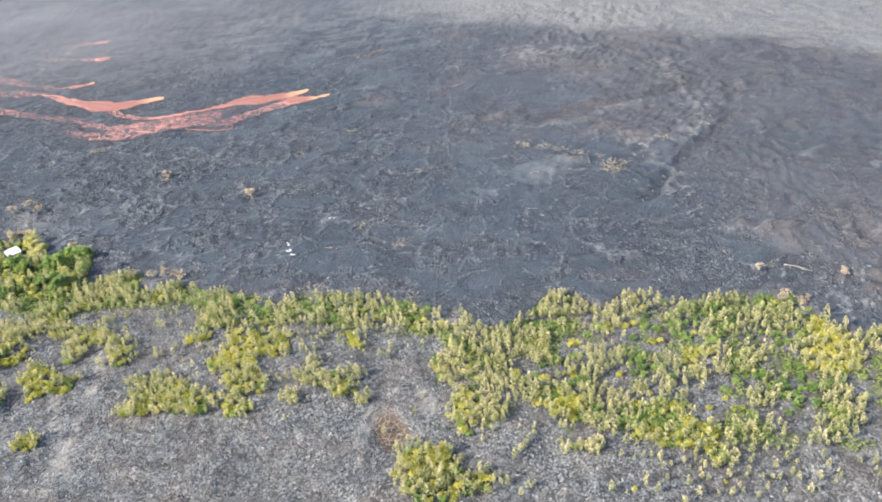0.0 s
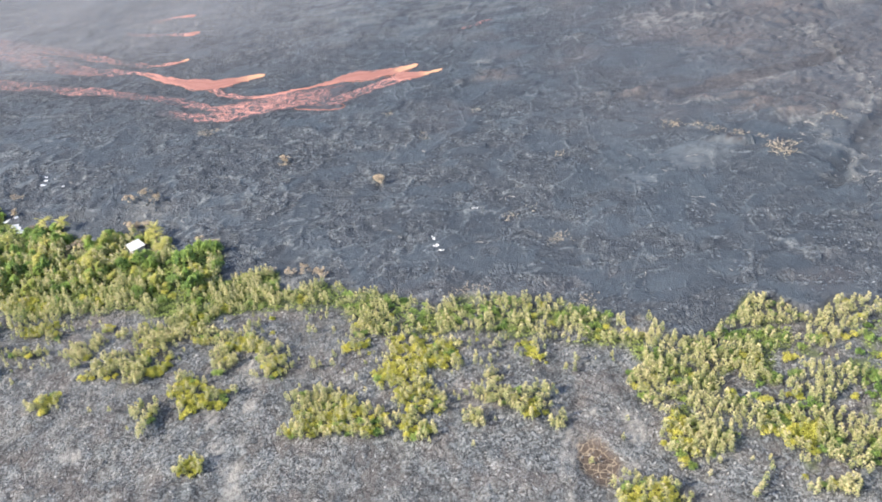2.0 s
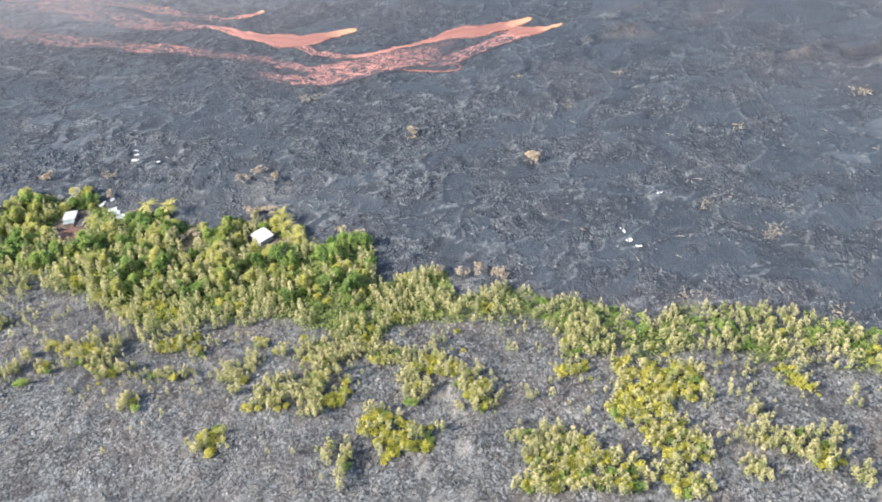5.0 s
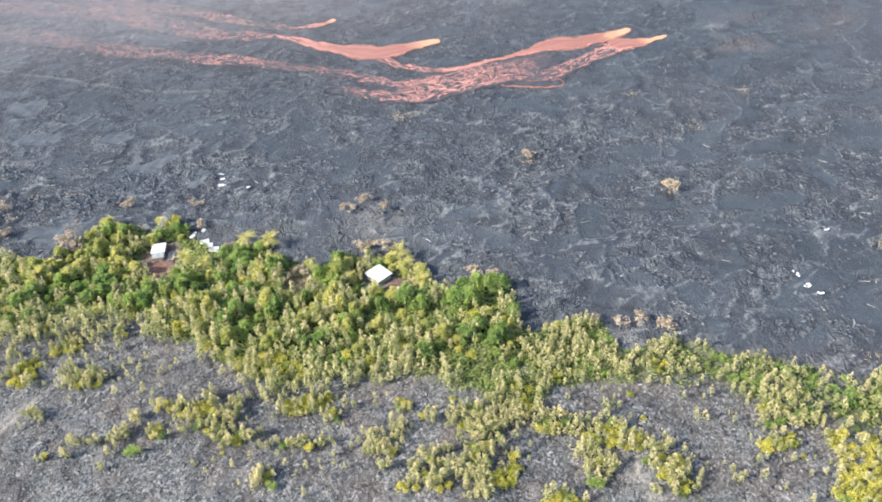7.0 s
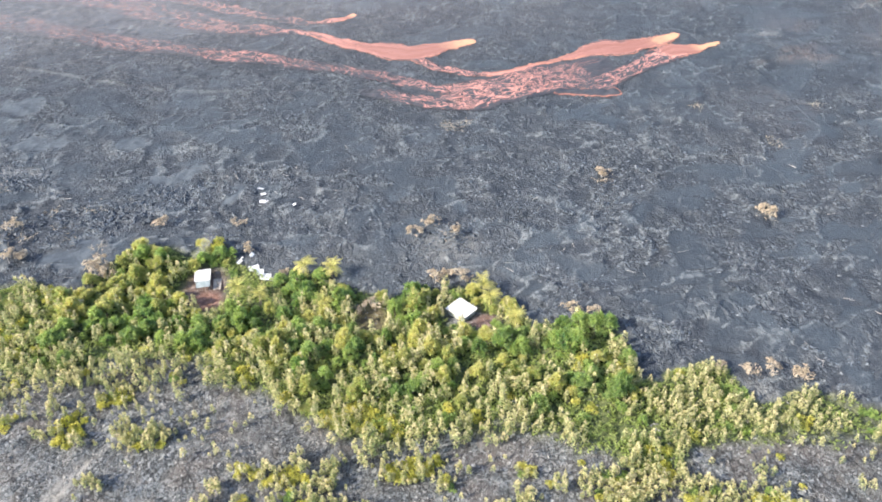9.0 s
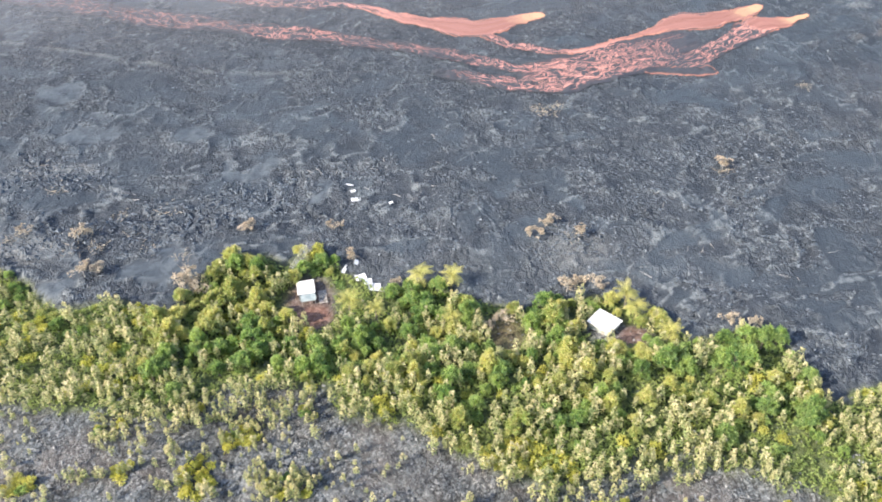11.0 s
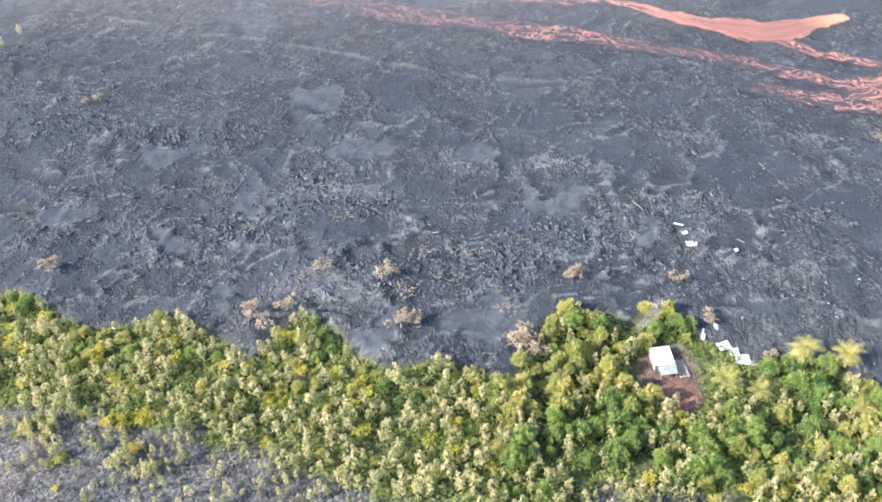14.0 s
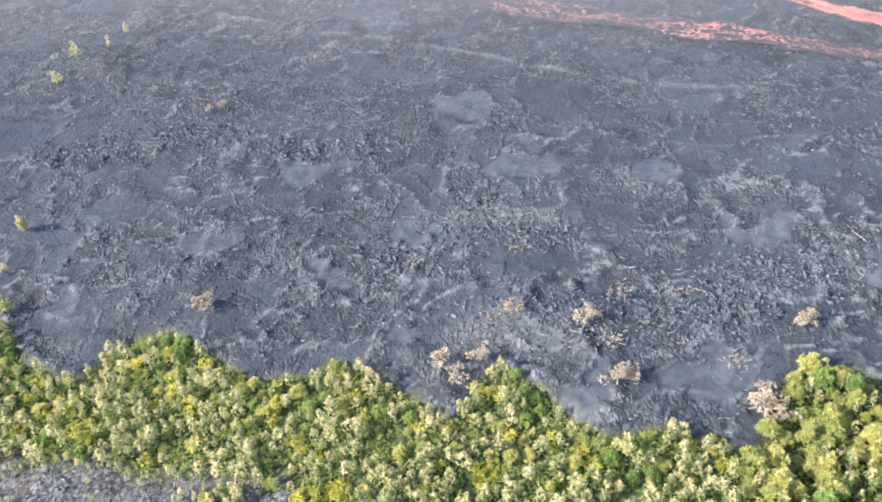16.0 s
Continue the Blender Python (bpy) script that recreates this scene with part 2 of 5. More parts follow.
def rock_material(name, dark, light, pale, share):
    m = Tree(name, 0.7)
    col = m.mix(m.island(), dark, light)
    col = m.mix(m.step(m.noise(0.9, 3), 0.62 - share, 0.72 - share, 0.0, 0.9), col, pale)
    m.bump(m.noise(4.0, 3), 0.5, 0.1)
    return m.colour(col)


def molten_material():
    """Open melt where it is hottest; elsewhere glowing threads, drawn out along the flow, between dark rafts of crust."""
    m = Tree("molten_rock", 0.6)
    heat, rim = m.attr("melt"), m.attr("rim")
    thread = m.noise(1.0, 5, 0.66, None, 0.9, m.drawn("along", "across", 0.15, 0.34))
    rafts = m.noise(1.0, 3, 0.55, None, 0.5, m.drawn("along", "across", 0.050, 0.16))
    streak = m.noise(1.0, 4, 0.6, None, 0.3, m.drawn("along", "across", 0.035, 0.40))
    open_melt = m.step(m.math("MULTIPLY_ADD", m.math("SUBTRACT", streak, 0.5), 0.40, heat), 0.62, 0.76)
    width = m.math("MULTIPLY_ADD", heat, 0.090, -0.019)
    web = m.step(m.math("SUBTRACT", width, m.math("ABSOLUTE", m.math("SUBTRACT", thread, 0.5))), -0.02, 0.03)
    bare = m.math("MULTIPLY_ADD", heat, -0.55, 0.62)
    web = m.math("MULTIPLY", web, m.step(m.math("SUBTRACT", rafts, bare), -0.03, 0.08))
    edge = m.math("MULTIPLY", rim, m.step(thread, 0.36, 0.5, 0.5, 0.95))
    fire = m.math("MULTIPLY", m.math("MAXIMUM", open_melt, m.math("MAXIMUM", web, edge)), m.step(heat, 0.02, 0.14))
    m.colour(m.mix(m.noise(0.8, 3), (0.03, 0.033, 0.042), (0.085, 0.092, 0.108)))
    glow = m.mix(m.step(streak, 0.34, 0.66), (0.56, 0.275, 0.240), (0.69, 0.350, 0.310))
    glow = m.mix(m.step(heat, 0.62, 0.80, 0.85, 0.0), glow, (1.45, 0.70, 0.58))
    glow = m.mix(m.step(m.math("MAXIMUM", open_melt, web), 0.12, 0.62, 0.8, 0.0), glow, (0.36, 0.105, 0.090))
    glow = m.mix(m.step(edge, 0.12, 0.45), glow, (1.0, 0.46, 0.34))
    glow = m.mix(m.step(heat, 0.87, 0.97), glow, (1.1, 0.70, 0.45))
    m.bump(m.math("ADD", thread, rafts), 0.6, 0.6)
    shine = m.nodes.new("ShaderNodeEmission")
    m.put(shine.inputs["Color"], glow)
    shine.inputs["Strength"].default_value = 0.62
    blend = m.nodes.new("ShaderNodeMixShader")
    m.put(blend.inputs[0], fire)
    m.links.new(m.bsdf.outputs[0], blend.inputs[1])
    m.links.new(shine.outputs[0], blend.inputs[2])
    m.links.new(blend.outputs[0], m.nodes["Material Output"].inputs["Surface"])
    return m.mat


def plain(name, a, b, rough=0.7, scale=0.8, metal=0.0, bump=0.3):
    m = Tree(name, rough)
    m.bsdf.inputs["Metallic"].default_value = metal
    col = m.mix(m.step(m.noise(scale, 4, 0.6), 0.35, 0.65), a, b)
    m.bump(m.noise(scale * 5, 3), bump, 0.03)
    return m.colour(col)


GROUND = ground_material()
MOLTEN = molten_material()
CLINKER = rock_material("clinker", (0.028, 0.036, 0.047), (0.112, 0.136, 0.166), (0.26, 0.29, 0.32), 0.05)
PALE_CLINKER = rock_material("pale_clinker", (0.044, 0.056, 0.072), (0.112, 0.136, 0.166), (0.25, 0.275, 0.30), 0.0)
OLD_ROCK = rock_material("weathered_rock", (0.06, 0.063, 0.065), (0.25, 0.26, 0.26), (0.42, 0.42, 0.41), 0.06)
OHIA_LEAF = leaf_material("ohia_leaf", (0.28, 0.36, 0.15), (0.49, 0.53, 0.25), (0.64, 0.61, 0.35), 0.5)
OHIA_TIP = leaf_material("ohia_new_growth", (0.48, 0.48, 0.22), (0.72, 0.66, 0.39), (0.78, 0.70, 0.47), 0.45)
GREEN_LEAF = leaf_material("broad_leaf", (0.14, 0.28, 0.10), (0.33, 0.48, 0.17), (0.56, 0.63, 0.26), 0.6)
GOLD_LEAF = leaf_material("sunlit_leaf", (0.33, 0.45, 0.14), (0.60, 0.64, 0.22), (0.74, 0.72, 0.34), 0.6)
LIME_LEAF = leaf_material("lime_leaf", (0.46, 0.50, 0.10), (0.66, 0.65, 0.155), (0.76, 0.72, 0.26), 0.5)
GREEN_TOP_LEAF = leaf_material("green_top_leaf", (0.28, 0.44, 0.12), (0.48, 0.61, 0.19), (0.62, 0.69, 0.27), 0.6)
PALE_TOP_LEAF = leaf_material("pale_top_leaf", (0.50, 0.52, 0.17), (0.70, 0.67, 0.26), (0.76, 0.70, 0.36), 0.55)
YELLOW_LEAF = leaf_material("yellow_top_leaf", (0.56, 0.55, 0.11), (0.72, 0.68, 0.16), (0.80, 0.74, 0.28), 0.5)
FERN_LEAF = leaf_material("fern_leaf", (0.21, 0.34, 0.10), (0.38, 0.48, 0.16), (0.55, 0.58, 0.22), 0.6)
PALM_LEAF = leaf_material("palm_leaf", (0.44, 0.46, 0.13), (0.64, 0.61, 0.19), (0.74, 0.67, 0.26), 0.45)
SCORCHED = leaf_material("scorched_leaf", (0.44, 0.36, 0.26), (0.60, 0.51, 0.38), (0.68, 0.60, 0.47), 0.3)
BARK = plain("bark", (0.10, 0.085, 0.07), (0.22, 0.19, 0.16), 0.9, 1.5)
CHARRED = plain("grey_dead_wood", (0.24, 0.23, 0.22), (0.44, 0.43, 0.41), 0.9, 1.2)
STRAW = plain("dry_brush", (0.26, 0.22, 0.165), (0.50, 0.44, 0.34), 0.95, 1.0)
WHITE_TIN = plain("white_roof_metal", (0.74, 0.75, 0.76), (0.84, 0.85, 0.85), 0.45, 0.5, 0.0, 0.1)
GREY_TIN = plain("grey_metal", (0.30, 0.36, 0.37), (0.42, 0.48, 0.48), 0.5, 0.6)
BOARD = plain("weathered_board", (0.32, 0.28, 0.24), (0.50, 0.46, 0.41), 0.85, 1.2)
PALE_BOARD = plain("bleached_board", (0.52, 0.46, 0.40), (0.70, 0.64, 0.57), 0.85, 1.2)
WALL_PAINT = plain("faded_wall_paint", (0.36, 0.40, 0.38), (0.50, 0.53, 0.50), 0.8, 0.9)


# ---- land form ----
def lattice(ix, iy, seed):
    h = (ix.astype(np.int64) * 374761393 + iy.astype(np.int64) * 668265263 + seed * 974634777) & 0xFFFFFFFF
    h = ((h ^ (h >> 13)) * 1274126177) & 0xFFFFFFFF
    return ((h ^ (h >> 16)) & 0xFFFF) / 32767.5 - 1.0


def vnoise(x, y, seed=0):
    ix, iy = np.floor(x), np.floor(y)
    fx, fy = x - ix, y - iy
    fx, fy = fx * fx * fx * (fx * (fx * 6 - 15) + 10), fy * fy * fy * (fy * (fy * 6 - 15) + 10)
    a, b = lattice(ix, iy, seed), lattice(ix + 1, iy, seed)
    c, d = lattice(ix, iy + 1, seed), lattice(ix + 1, iy + 1, seed)
    return (a + (b - a) * fx) * (1 - fy) + (c + (d - c) * fx) * fy


def fbm(x, y, octaves=4, seed=0, gain=0.5):
    total, amp = np.zeros_like(np.asarray(x, float)), 1.0
    for k in range(octaves):
        turn = 0.6 * k
        u, v = x * math.cos(turn) - y * math.sin(turn), x * math.sin(turn) + y * math.cos(turn)
        total += amp * vnoise(u * 2 ** k + 17.3 * k, v * 2 ** k - 9.1 * k, seed + k)
        amp *= gain
    return total


def ridged(x, y, octaves=3, seed=0):
    total, amp = np.zeros_like(np.asarray(x, float)), 1.0
    for k in range(octaves):
        total += amp * (1 - 2.2 * np.abs(vnoise(x * 2 ** k + 5.7 * k, y * 2 ** k + 3.1 * k, seed + k)))
        amp *= 0.5
    return total


def plates(x, y, size, seed):
    """Crust plates: distance to the next plate's border in metres, and a number from 0 to 1 for each plate."""
    px, py = x / size, y / size
    ix, iy = np.floor(px), np.floor(py)
    f1, f2, who = np.full_like(px, 9.0), np.full_like(px, 9.0), np.zeros_like(px)
    for i in (-1, 0, 1):
        for j in (-1, 0, 1):
            cx, cy = ix + i, iy + j
            d = np.hypot(cx + 0.5 + 0.45 * lattice(cx, cy, seed) - px, cy + 0.5 + 0.45 * lattice(cx, cy, seed + 1) - py)
            f2 = np.minimum(f2, np.maximum(d, f1))
            who = np.where(d < f1, 0.5 + 0.5 * lattice(cx, cy, seed + 2), who)
            f1 = np.minimum(f1, d)
    return (f2 - f1) * size, who


def smoothstep(a, b, v):
    s = np.clip((v - a) / (b - a), 0, 1)
    return s * s * (3 - 2 * s)


# Plan: where the young flow stopped (its near edge), from west to east, in two stretches.
EDGE_WEST = [(-700, 380), (-556, 371), (-516, 374), (-502, 359), (-488, 356), (-480, 367), (-471, 372), (-459, 366), (-446, 357), (-434, 359), (-428, 364), (-419,
        362), (-408, 355), (-397, 348), (-392, 360), (-388, 364), (-379, 360), (-373, 352), (-364, 346), (-351, 349), (-342, 346), (-335, 342), (-330, 350),
        (-325, 361), (-319, 367), (-309, 367), (-303, 362), (-298, 368), (-292, 368), (-285, 360), (-270, 352), (-261, 355), (-249, 348), (-232, 340)]
EDGE_EAST = [(-225, 344), (-214, 345), (-203, 341), (-196, 333), (-190, 322), (-176, 323), (-168, 319), (-165, 312), (-163, 298), (-158, 296), (-156, 301), (-150, 301), (-143, 303), (-139, 301), (-137, 290), (-134, 287), (-128, 289), (-122, 292), (-114, 290), (-107, 283), (-95, 281), (-83, 275), (-74, 271), (-66, 276), (-54, 275), (-32, 271), (-13, 258), (-1, 255), (6, 244), (14, 244), (23, 252), (32,
        262), (40, 262), (49, 250), (60, 258), (69, 257), (75, 249), (88, 251), (100, 252), (115, 249), (122, 236), (126, 225), (138, 224), (209, 214), (700,
        160)]
EDGE = np.array(EDGE_WEST + EDGE_EAST, float)
# The line below which the growth thins out to scattered bushes.
THIN = np.array([(-700, 331), (-447, 333), (-436, 329), (-421, 331), (-402, 324), (-386, 320), (-374, 314), (-350, 309), (-331, 306), (-311, 314), (-288, 312), (-283, 304), (-257,
        294), (-247, 284), (-237, 279), (-225, 281), (-200, 283), (-176, 275), (-169, 264), (-153, 272), (-138, 275), (-114, 275), (-95, 258), (-73, 252),
        (-36, 248), (-12, 243), (-6, 229), (4, 194), (22, 203), (29, 184), (67, 178), (106, 173), (700, 100)], float)
TRAIL = np.array([(-558, 566), (-481, 537), (-435, 524), (-400, 512), (-367, 500), (-331, 490), (-291, 484)], float)


def edge_y(x):
    return np.interp(x, EDGE[:, 0], EDGE[:, 1])


def thin_y(x):
    return np.interp(x, THIN[:, 0], THIN[:, 1])


def blob(x, y, cx, cy, rx, ry, soft=0.5):
    return smoothstep(1 + soft, 1 - soft, np.hypot((x - cx) / rx, (y - cy) / ry))


def near_line(x, y, line):
    """Distance of plan points from a broken line."""
    best = np.full_like(x, 1e9)
    for (ax, ay), (bx, by) in zip(line, line[1:]):
        t = np.clip(((x - ax) * (bx - ax) + (y - ay) * (by - ay)) / ((bx - ax) ** 2 + (by - ay) ** 2), 0, 1)
        best = np.minimum(best, np.hypot(x - ax - t * (bx - ax), y - ay - t * (by - ay)))
    return best


# old wheel tracks on the weathered flow, and a dark tongue of smooth crust to the east
TRACKS = [[(-129, 175), (-130, 189), (-132, 212), (-133, 233), (-138, 245)], [(-145, 224), (-142, 212), (-135, 200), (-123, 179)], [(-319, 250), (-312, 267), (-308, 277), (-300, 287)], [(-36, 180), (-35, 192), (-32, 206), (-24, 212)], [(-20, 180), (-17, 192), (-13, 204), (-16, 212)]]
HUMPS = [(19, 448, 17, 8), (-48, 494, 9, 10), (-60, 485, 8, 6), (81, 416, 16, 6), (66, 433, 12, 4), (134, 533, 12, 9), (-527, 505, 26, 14), (58, 381, 14, 4), (4, 537, 10, 4), (100, 404, 10, 7), (128, 288, 6, 8), (119, 300, 5, 4), (151, 257, 6, 5), (141, 240, 8, 5), (170, 270, 8, 6)]
PALE_RIMS = [(62, 560, 24, 9), (130, 508, 8, 5), (145, 439, 4, 9), (125, 405, 6, 4), (98, 394, 5, 4), (-57, 520, 5, 6), (40, 428, 16, 1.6), (90, 445, 14, 1.6)]
CRUSTS = [(9, 400, 13, 7), (6, 352, 8, 5), (60, 470, 30, 7), (-20, 395, 22, 8), (30, 500, 34, 12), (-100, 400, 20, 8), (-230, 420, 14, 6)]
PLATES = [(41, 371, 13, 8), (8, 353, 7, 4), (-383, 447, 12, 8), (-407, 476, 9, 6), (-432, 394, 9, 5), (-341, 361, 5, 9), (-367, 357, 4, 8), (-471, 404, 12, 7), (-345, 441, 10, 7), (-415, 377, 6, 4), (-403, 411, 11, 5), (-450, 440, 10, 6), (-320, 415, 8, 6), (-297, 398, 6, 5)]
RIM_LINE = [(131, 508), (134, 470), (135, 434), (126, 405), (98, 394), (97, 375), (101, 351), (93, 333)]
TONGUE = [(45, 441), (77, 450), (111, 460), (140, 474)]
# the dark foot of the folded older flow, and long welts of buckled crust
DARK_FOOT = [(162, 475), (150, 434), (137, 402), (110, 372), (92, 345), (86, 333)]
WELTS = [[(-434, 459), (-430, 445), (-424, 436), (-416, 428), (-409, 419)], [(-408, 430), (-408, 437), (-406, 444), (-397, 444)], [(-428, 382), (-423, 390), (-417, 396), (-404, 404), (-388, 419), (-372, 424)], [(-480, 403), (-477, 410), (-474, 411)], [(-344, 442), (-339, 439), (-339, 431)], [(-332, 432), (-327, 421), (-324, 414)], [(-304, 430), (-302, 416)], [(-393, 445), (-390, 437), (-383, 429)], [(-303, 434), (-301, 416), (-298, 400)], [(-331, 433), (-323, 417)]]


def land(x, y):
    """Height and surface masks of the ground at plan points."""
    x, y = np.asarray(x, float), np.asarray(y, float)
    # the wide lie of the land: a shallow trough round the huts, rising to the east
    u, v = np.clip((x + 200) / 200, -1.8, 1.7), np.clip((y - 350) / 100, -2, 3)
    lie = -1.9 + 2.35 * u + 0.22 * v + 2.88 * u * u + 0.74 * u * v + 0.24 * v * v - 4.0 * np.exp(-((x + 255) / 70) ** 4 - ((y - 340) / 20) ** 4)
    wob = 1.2 * fbm(x / 5, y / 5, 3, 11)
    d = y - edge_y(x) + wob
    fresh = smoothstep(-0.6, 0.8, d)
    old = 0.6 * fbm(x / 22, y / 22, 3, 1) + 0.30 * ridged(x / 7.5, y / 7.5, 3, 2) + 0.30 * fbm(x / 2.1, y / 2.1, 3, 3)
    warp_x, warp_y = x + 8 * fbm(x / 23, y / 23, 3, 4), y + 8 * fbm(x / 23, y / 23, 3, 5)
    gap, who = plates(warp_x + 0.8 * fbm(x / 3, y / 3, 2, 21), warp_y * 1.5 + 0.8 * fbm(x / 3, y / 3, 2, 22), 13.0, 70)
    gap_big, who_big = plates(warp_x, warp_y * 1.4, 34.0, 80)
    smooth = smoothstep(0.62, 0.70, 0.55 * who + 0.45 * who_big + 0.10 * smoothstep(-250, -320, x) * smoothstep(480, 440, y)) * smoothstep(0.3, 1.6, gap)
    smooth = np.maximum(smooth, 0.8 * smoothstep(0.35, 0.7, fbm(warp_x / 17, warp_y / 12, 3, 6)))
    near_x, near_y = x + 7 * fbm(x / 11, y / 11, 3, 39), y + 6 * fbm(x / 11, y / 11, 3, 40)
    lip, slab = np.zeros_like(x), np.zeros_like(x)
    for cx, cy, rx, ry in PLATES:
        out = np.hypot((near_x - cx) / rx, (near_y - cy) / ry)
        smooth = np.where(out < 1.6, np.maximum(smooth * smoothstep(1.0, 1.5, out), smoothstep(1.05, 0.9, out)), smooth)
        slab = np.maximum(slab, smoothstep(1.2, 0.75, out))
        lip = np.maximum(lip, np.exp(-((out - 1.12) * min(rx, ry) / 0.8) ** 2))
    for cx, cy, rx, ry in CRUSTS:
        smooth = np.maximum(smooth, 0.9 * blob(warp_x, warp_y, cx, cy, rx, ry, 0.35))
    ridge = np.exp(-(gap / 1.1) ** 2) * np.maximum(smoothstep(-0.1, 0.5, fbm(x / 26, y / 20, 2, 23)), 0.6 * smoothstep(-250, -300, x)) * smoothstep(-0.7, 0.1, fbm(x / 4, y / 4, 2, 38)) + 0.8 * np.exp(-(gap_big / 1.5) ** 2) + 0.9 * lip * smoothstep(-0.4, 0.3, fbm(x / 7, y / 7, 2, 43))
    # long crooked welts where the crust buckled
    welt = np.exp(-(fbm(x / 13, y / 9, 2, 48) / 0.12) ** 2) * smoothstep(-0.05, 0.25, fbm(x / 24, y / 17, 2, 49)) * smoothstep(-40, -140, x) * smoothstep(560, 480, y)
    for line in WELTS:
        welt = np.maximum(welt, np.exp(-(near_line(x + 1.2 * fbm(x / 5, y / 5, 2, 91), y + 1.2 * fbm(x / 5, y / 5, 2, 92), line) / 1.0) ** 2))
    ridge = np.maximum(ridge, 0.95 * welt)
    rough = 1 - smooth
    # calmer, silkier crust far out on the flow
    calm = np.maximum(smoothstep(400, 480, y) * 0.45, 0.5 * smoothstep(-50, 50, x) * smoothstep(300, 345, y))
    ropes = ridged(warp_x / 9, warp_y / 5.5, 3, 7)
    flow = 1.1 + 0.9 * fbm(x / 48, y / 48, 3, 8) + (0.42 - 0.3 * calm) * ropes * (0.35 + 0.65 * rough)
    flow += rough * (1 - slab) * (1 - 0.7 * calm) * (0.36 * fbm(x / 3.4, y / 3.4, 3, 9) + 0.15 * np.abs(fbm(x / 1.2, y / 1.2, 2, 10)))
    flow += (1 - calm) * ridge * (0.48 + 0.4 * fbm(x / 2.5, y / 2.5, 2, 24)) + 0.35 * smooth + 0.35 * welt
    # an older, folded flow to the east, thrown up in billows
    billow = smoothstep(100, 150, x + 0.25 * (y - 300)) * smoothstep(235, 300, y + 20)
    flow += billow * (0.9 * np.abs(fbm(warp_x / 13, warp_y / 13, 2, 12)) + 0.45 * ridged(warp_x / 5.5, warp_y / 9.0, 2, 13))
    # ropy folds that bend round the far east
    ring = np.hypot(x - 265, (y - 330) * 0.8) + 9 * fbm(x / 34, y / 34, 2, 96)
    flow += 0.30 * billow * smoothstep(300, 340, y) * np.sin(ring * 1.25) * smoothstep(-0.6, 0.2, fbm(x / 22, y / 22, 2, 97))
    z = old * (1 - fresh) + flow * fresh
    pit = blob(x + 0.25 * (y - 193) + fbm(x / 4, y / 4, 2, 44), y, -26, 193.5, 5.2, 9.5, 0.25)
    z = z - 1.3 * pit
    dish = blob(x, y, 38, 366, 11, 9, 0.5)
    z = z - 1.2 * dish + 0.35 * dish * np.sin(np.hypot((x - 38) / 1.3, y - 368) * 1.1)
    yard = blob(x, y, -294, 348, 7, 11, 0.3) + blob(x, y, -204, 327, 6, 5, 0.3) + blob(x, y, -211, 332, 6, 6, 0.3)
    yard = np.clip(yard, 0, 1)
    z = z * (1 - yard) + 0.1 * yard
    trail = smoothstep(2.1, 0.3, np.abs(y - np.interp(x, TRAIL[:, 0], TRAIL[:, 1]) + 1.5 * fbm(x / 15, y / 15, 2, 14))) * (x > -560) * smoothstep(-290, -330, x)
    z = z + 0.3 * trail
    litter = (1 - fresh) * smoothstep(-3, 4, y - thin_y(x) + 3 * fbm(x / 8, y / 8, 3, 15)) * smoothstep(-60, -150, x) * 0.9
    litter = np.maximum(litter, (1 - fresh) * smoothstep(-3, 4, y - thin_y(x)) * smoothstep(-0.1, 0.5, fbm(x / 9, y / 9, 3, 16)) * 0.75)
    litter = litter * (1 - yard)
    pale = np.clip(0.75 * trail * smoothstep(-0.5, 0.4, fbm(x / 6, y / 6, 2, 28)) + smoothstep(640, 685, y + 0.6 * x + 14 * fbm(x / 50, y / 30, 3, 17)) * smoothstep(-140, 20, x) * 0.9
                   + 0.45 * blob(x, y, -390, 420, 20, 5, 0.6) + 0.5 * blob(x, y, -385, 374, 14, 8, 0.6) + 0.5 * blob(x, y, -214, 363, 10, 8, 0.6)
                   + 0.6 * blob(x, y, -136, 288, 7, 8, 0.5) + 0.4 * blob(x, y, -100, 670, 110, 90, 0.5) * smoothstep(-0.3, 0.4, fbm(x / 12, y / 9, 3, 95)), 0, 1)
    mound = np.zeros_like(x)
    for cx, cy, rx, ry in HUMPS:
        mound = np.maximum(mound, blob(warp_x, warp_y, cx, cy, rx, ry, 0.5))
    z = z + mound * (1.3 + 1.4 * np.abs(fbm(x / 5, y / 4, 3, 34)))
    for cx, cy, rx, ry in PALE_RIMS:
        pale = np.maximum(pale, 0.95 * blob(warp_x, warp_y, cx, cy, rx, ry, 0.6) * smoothstep(-0.2, 0.3, fbm(x / 5, y / 3, 3, 35)))
    crest = smoothstep(3.0, 0.8, near_line(x + 3 * fbm(x / 9, y / 9, 3, 45), y + 3 * fbm(x / 9, y / 9, 3, 46), RIM_LINE)) * smoothstep(-0.5, 0.2, fbm(x / 4, y / 4, 2, 47))
    z = z + 0.9 * crest
    pale = np.maximum(pale, 0.55 * crest)
    brown = np.clip(0.95 * mound * (x > -200) * smoothstep(-0.4, 0.2, fbm(x / 8, y / 6, 2, 36)) + billow * (0.28 + 0.42 * smoothstep(390, 280, y)) + 0.22 * smoothstep(-60, 30, x) * smoothstep(380, 420, y) + 0.4 * smoothstep(0.05, 0.7, fbm(x / 45 + 3, y / 30, 3, 18)) * smoothstep(380, 440, y) * smoothstep(-130, -30, x)
                    + 0.35 * smoothstep(0.2, 0.8, fbm(x / 30, y / 14, 3, 19)) * smoothstep(300, 270, y), 0, 1)
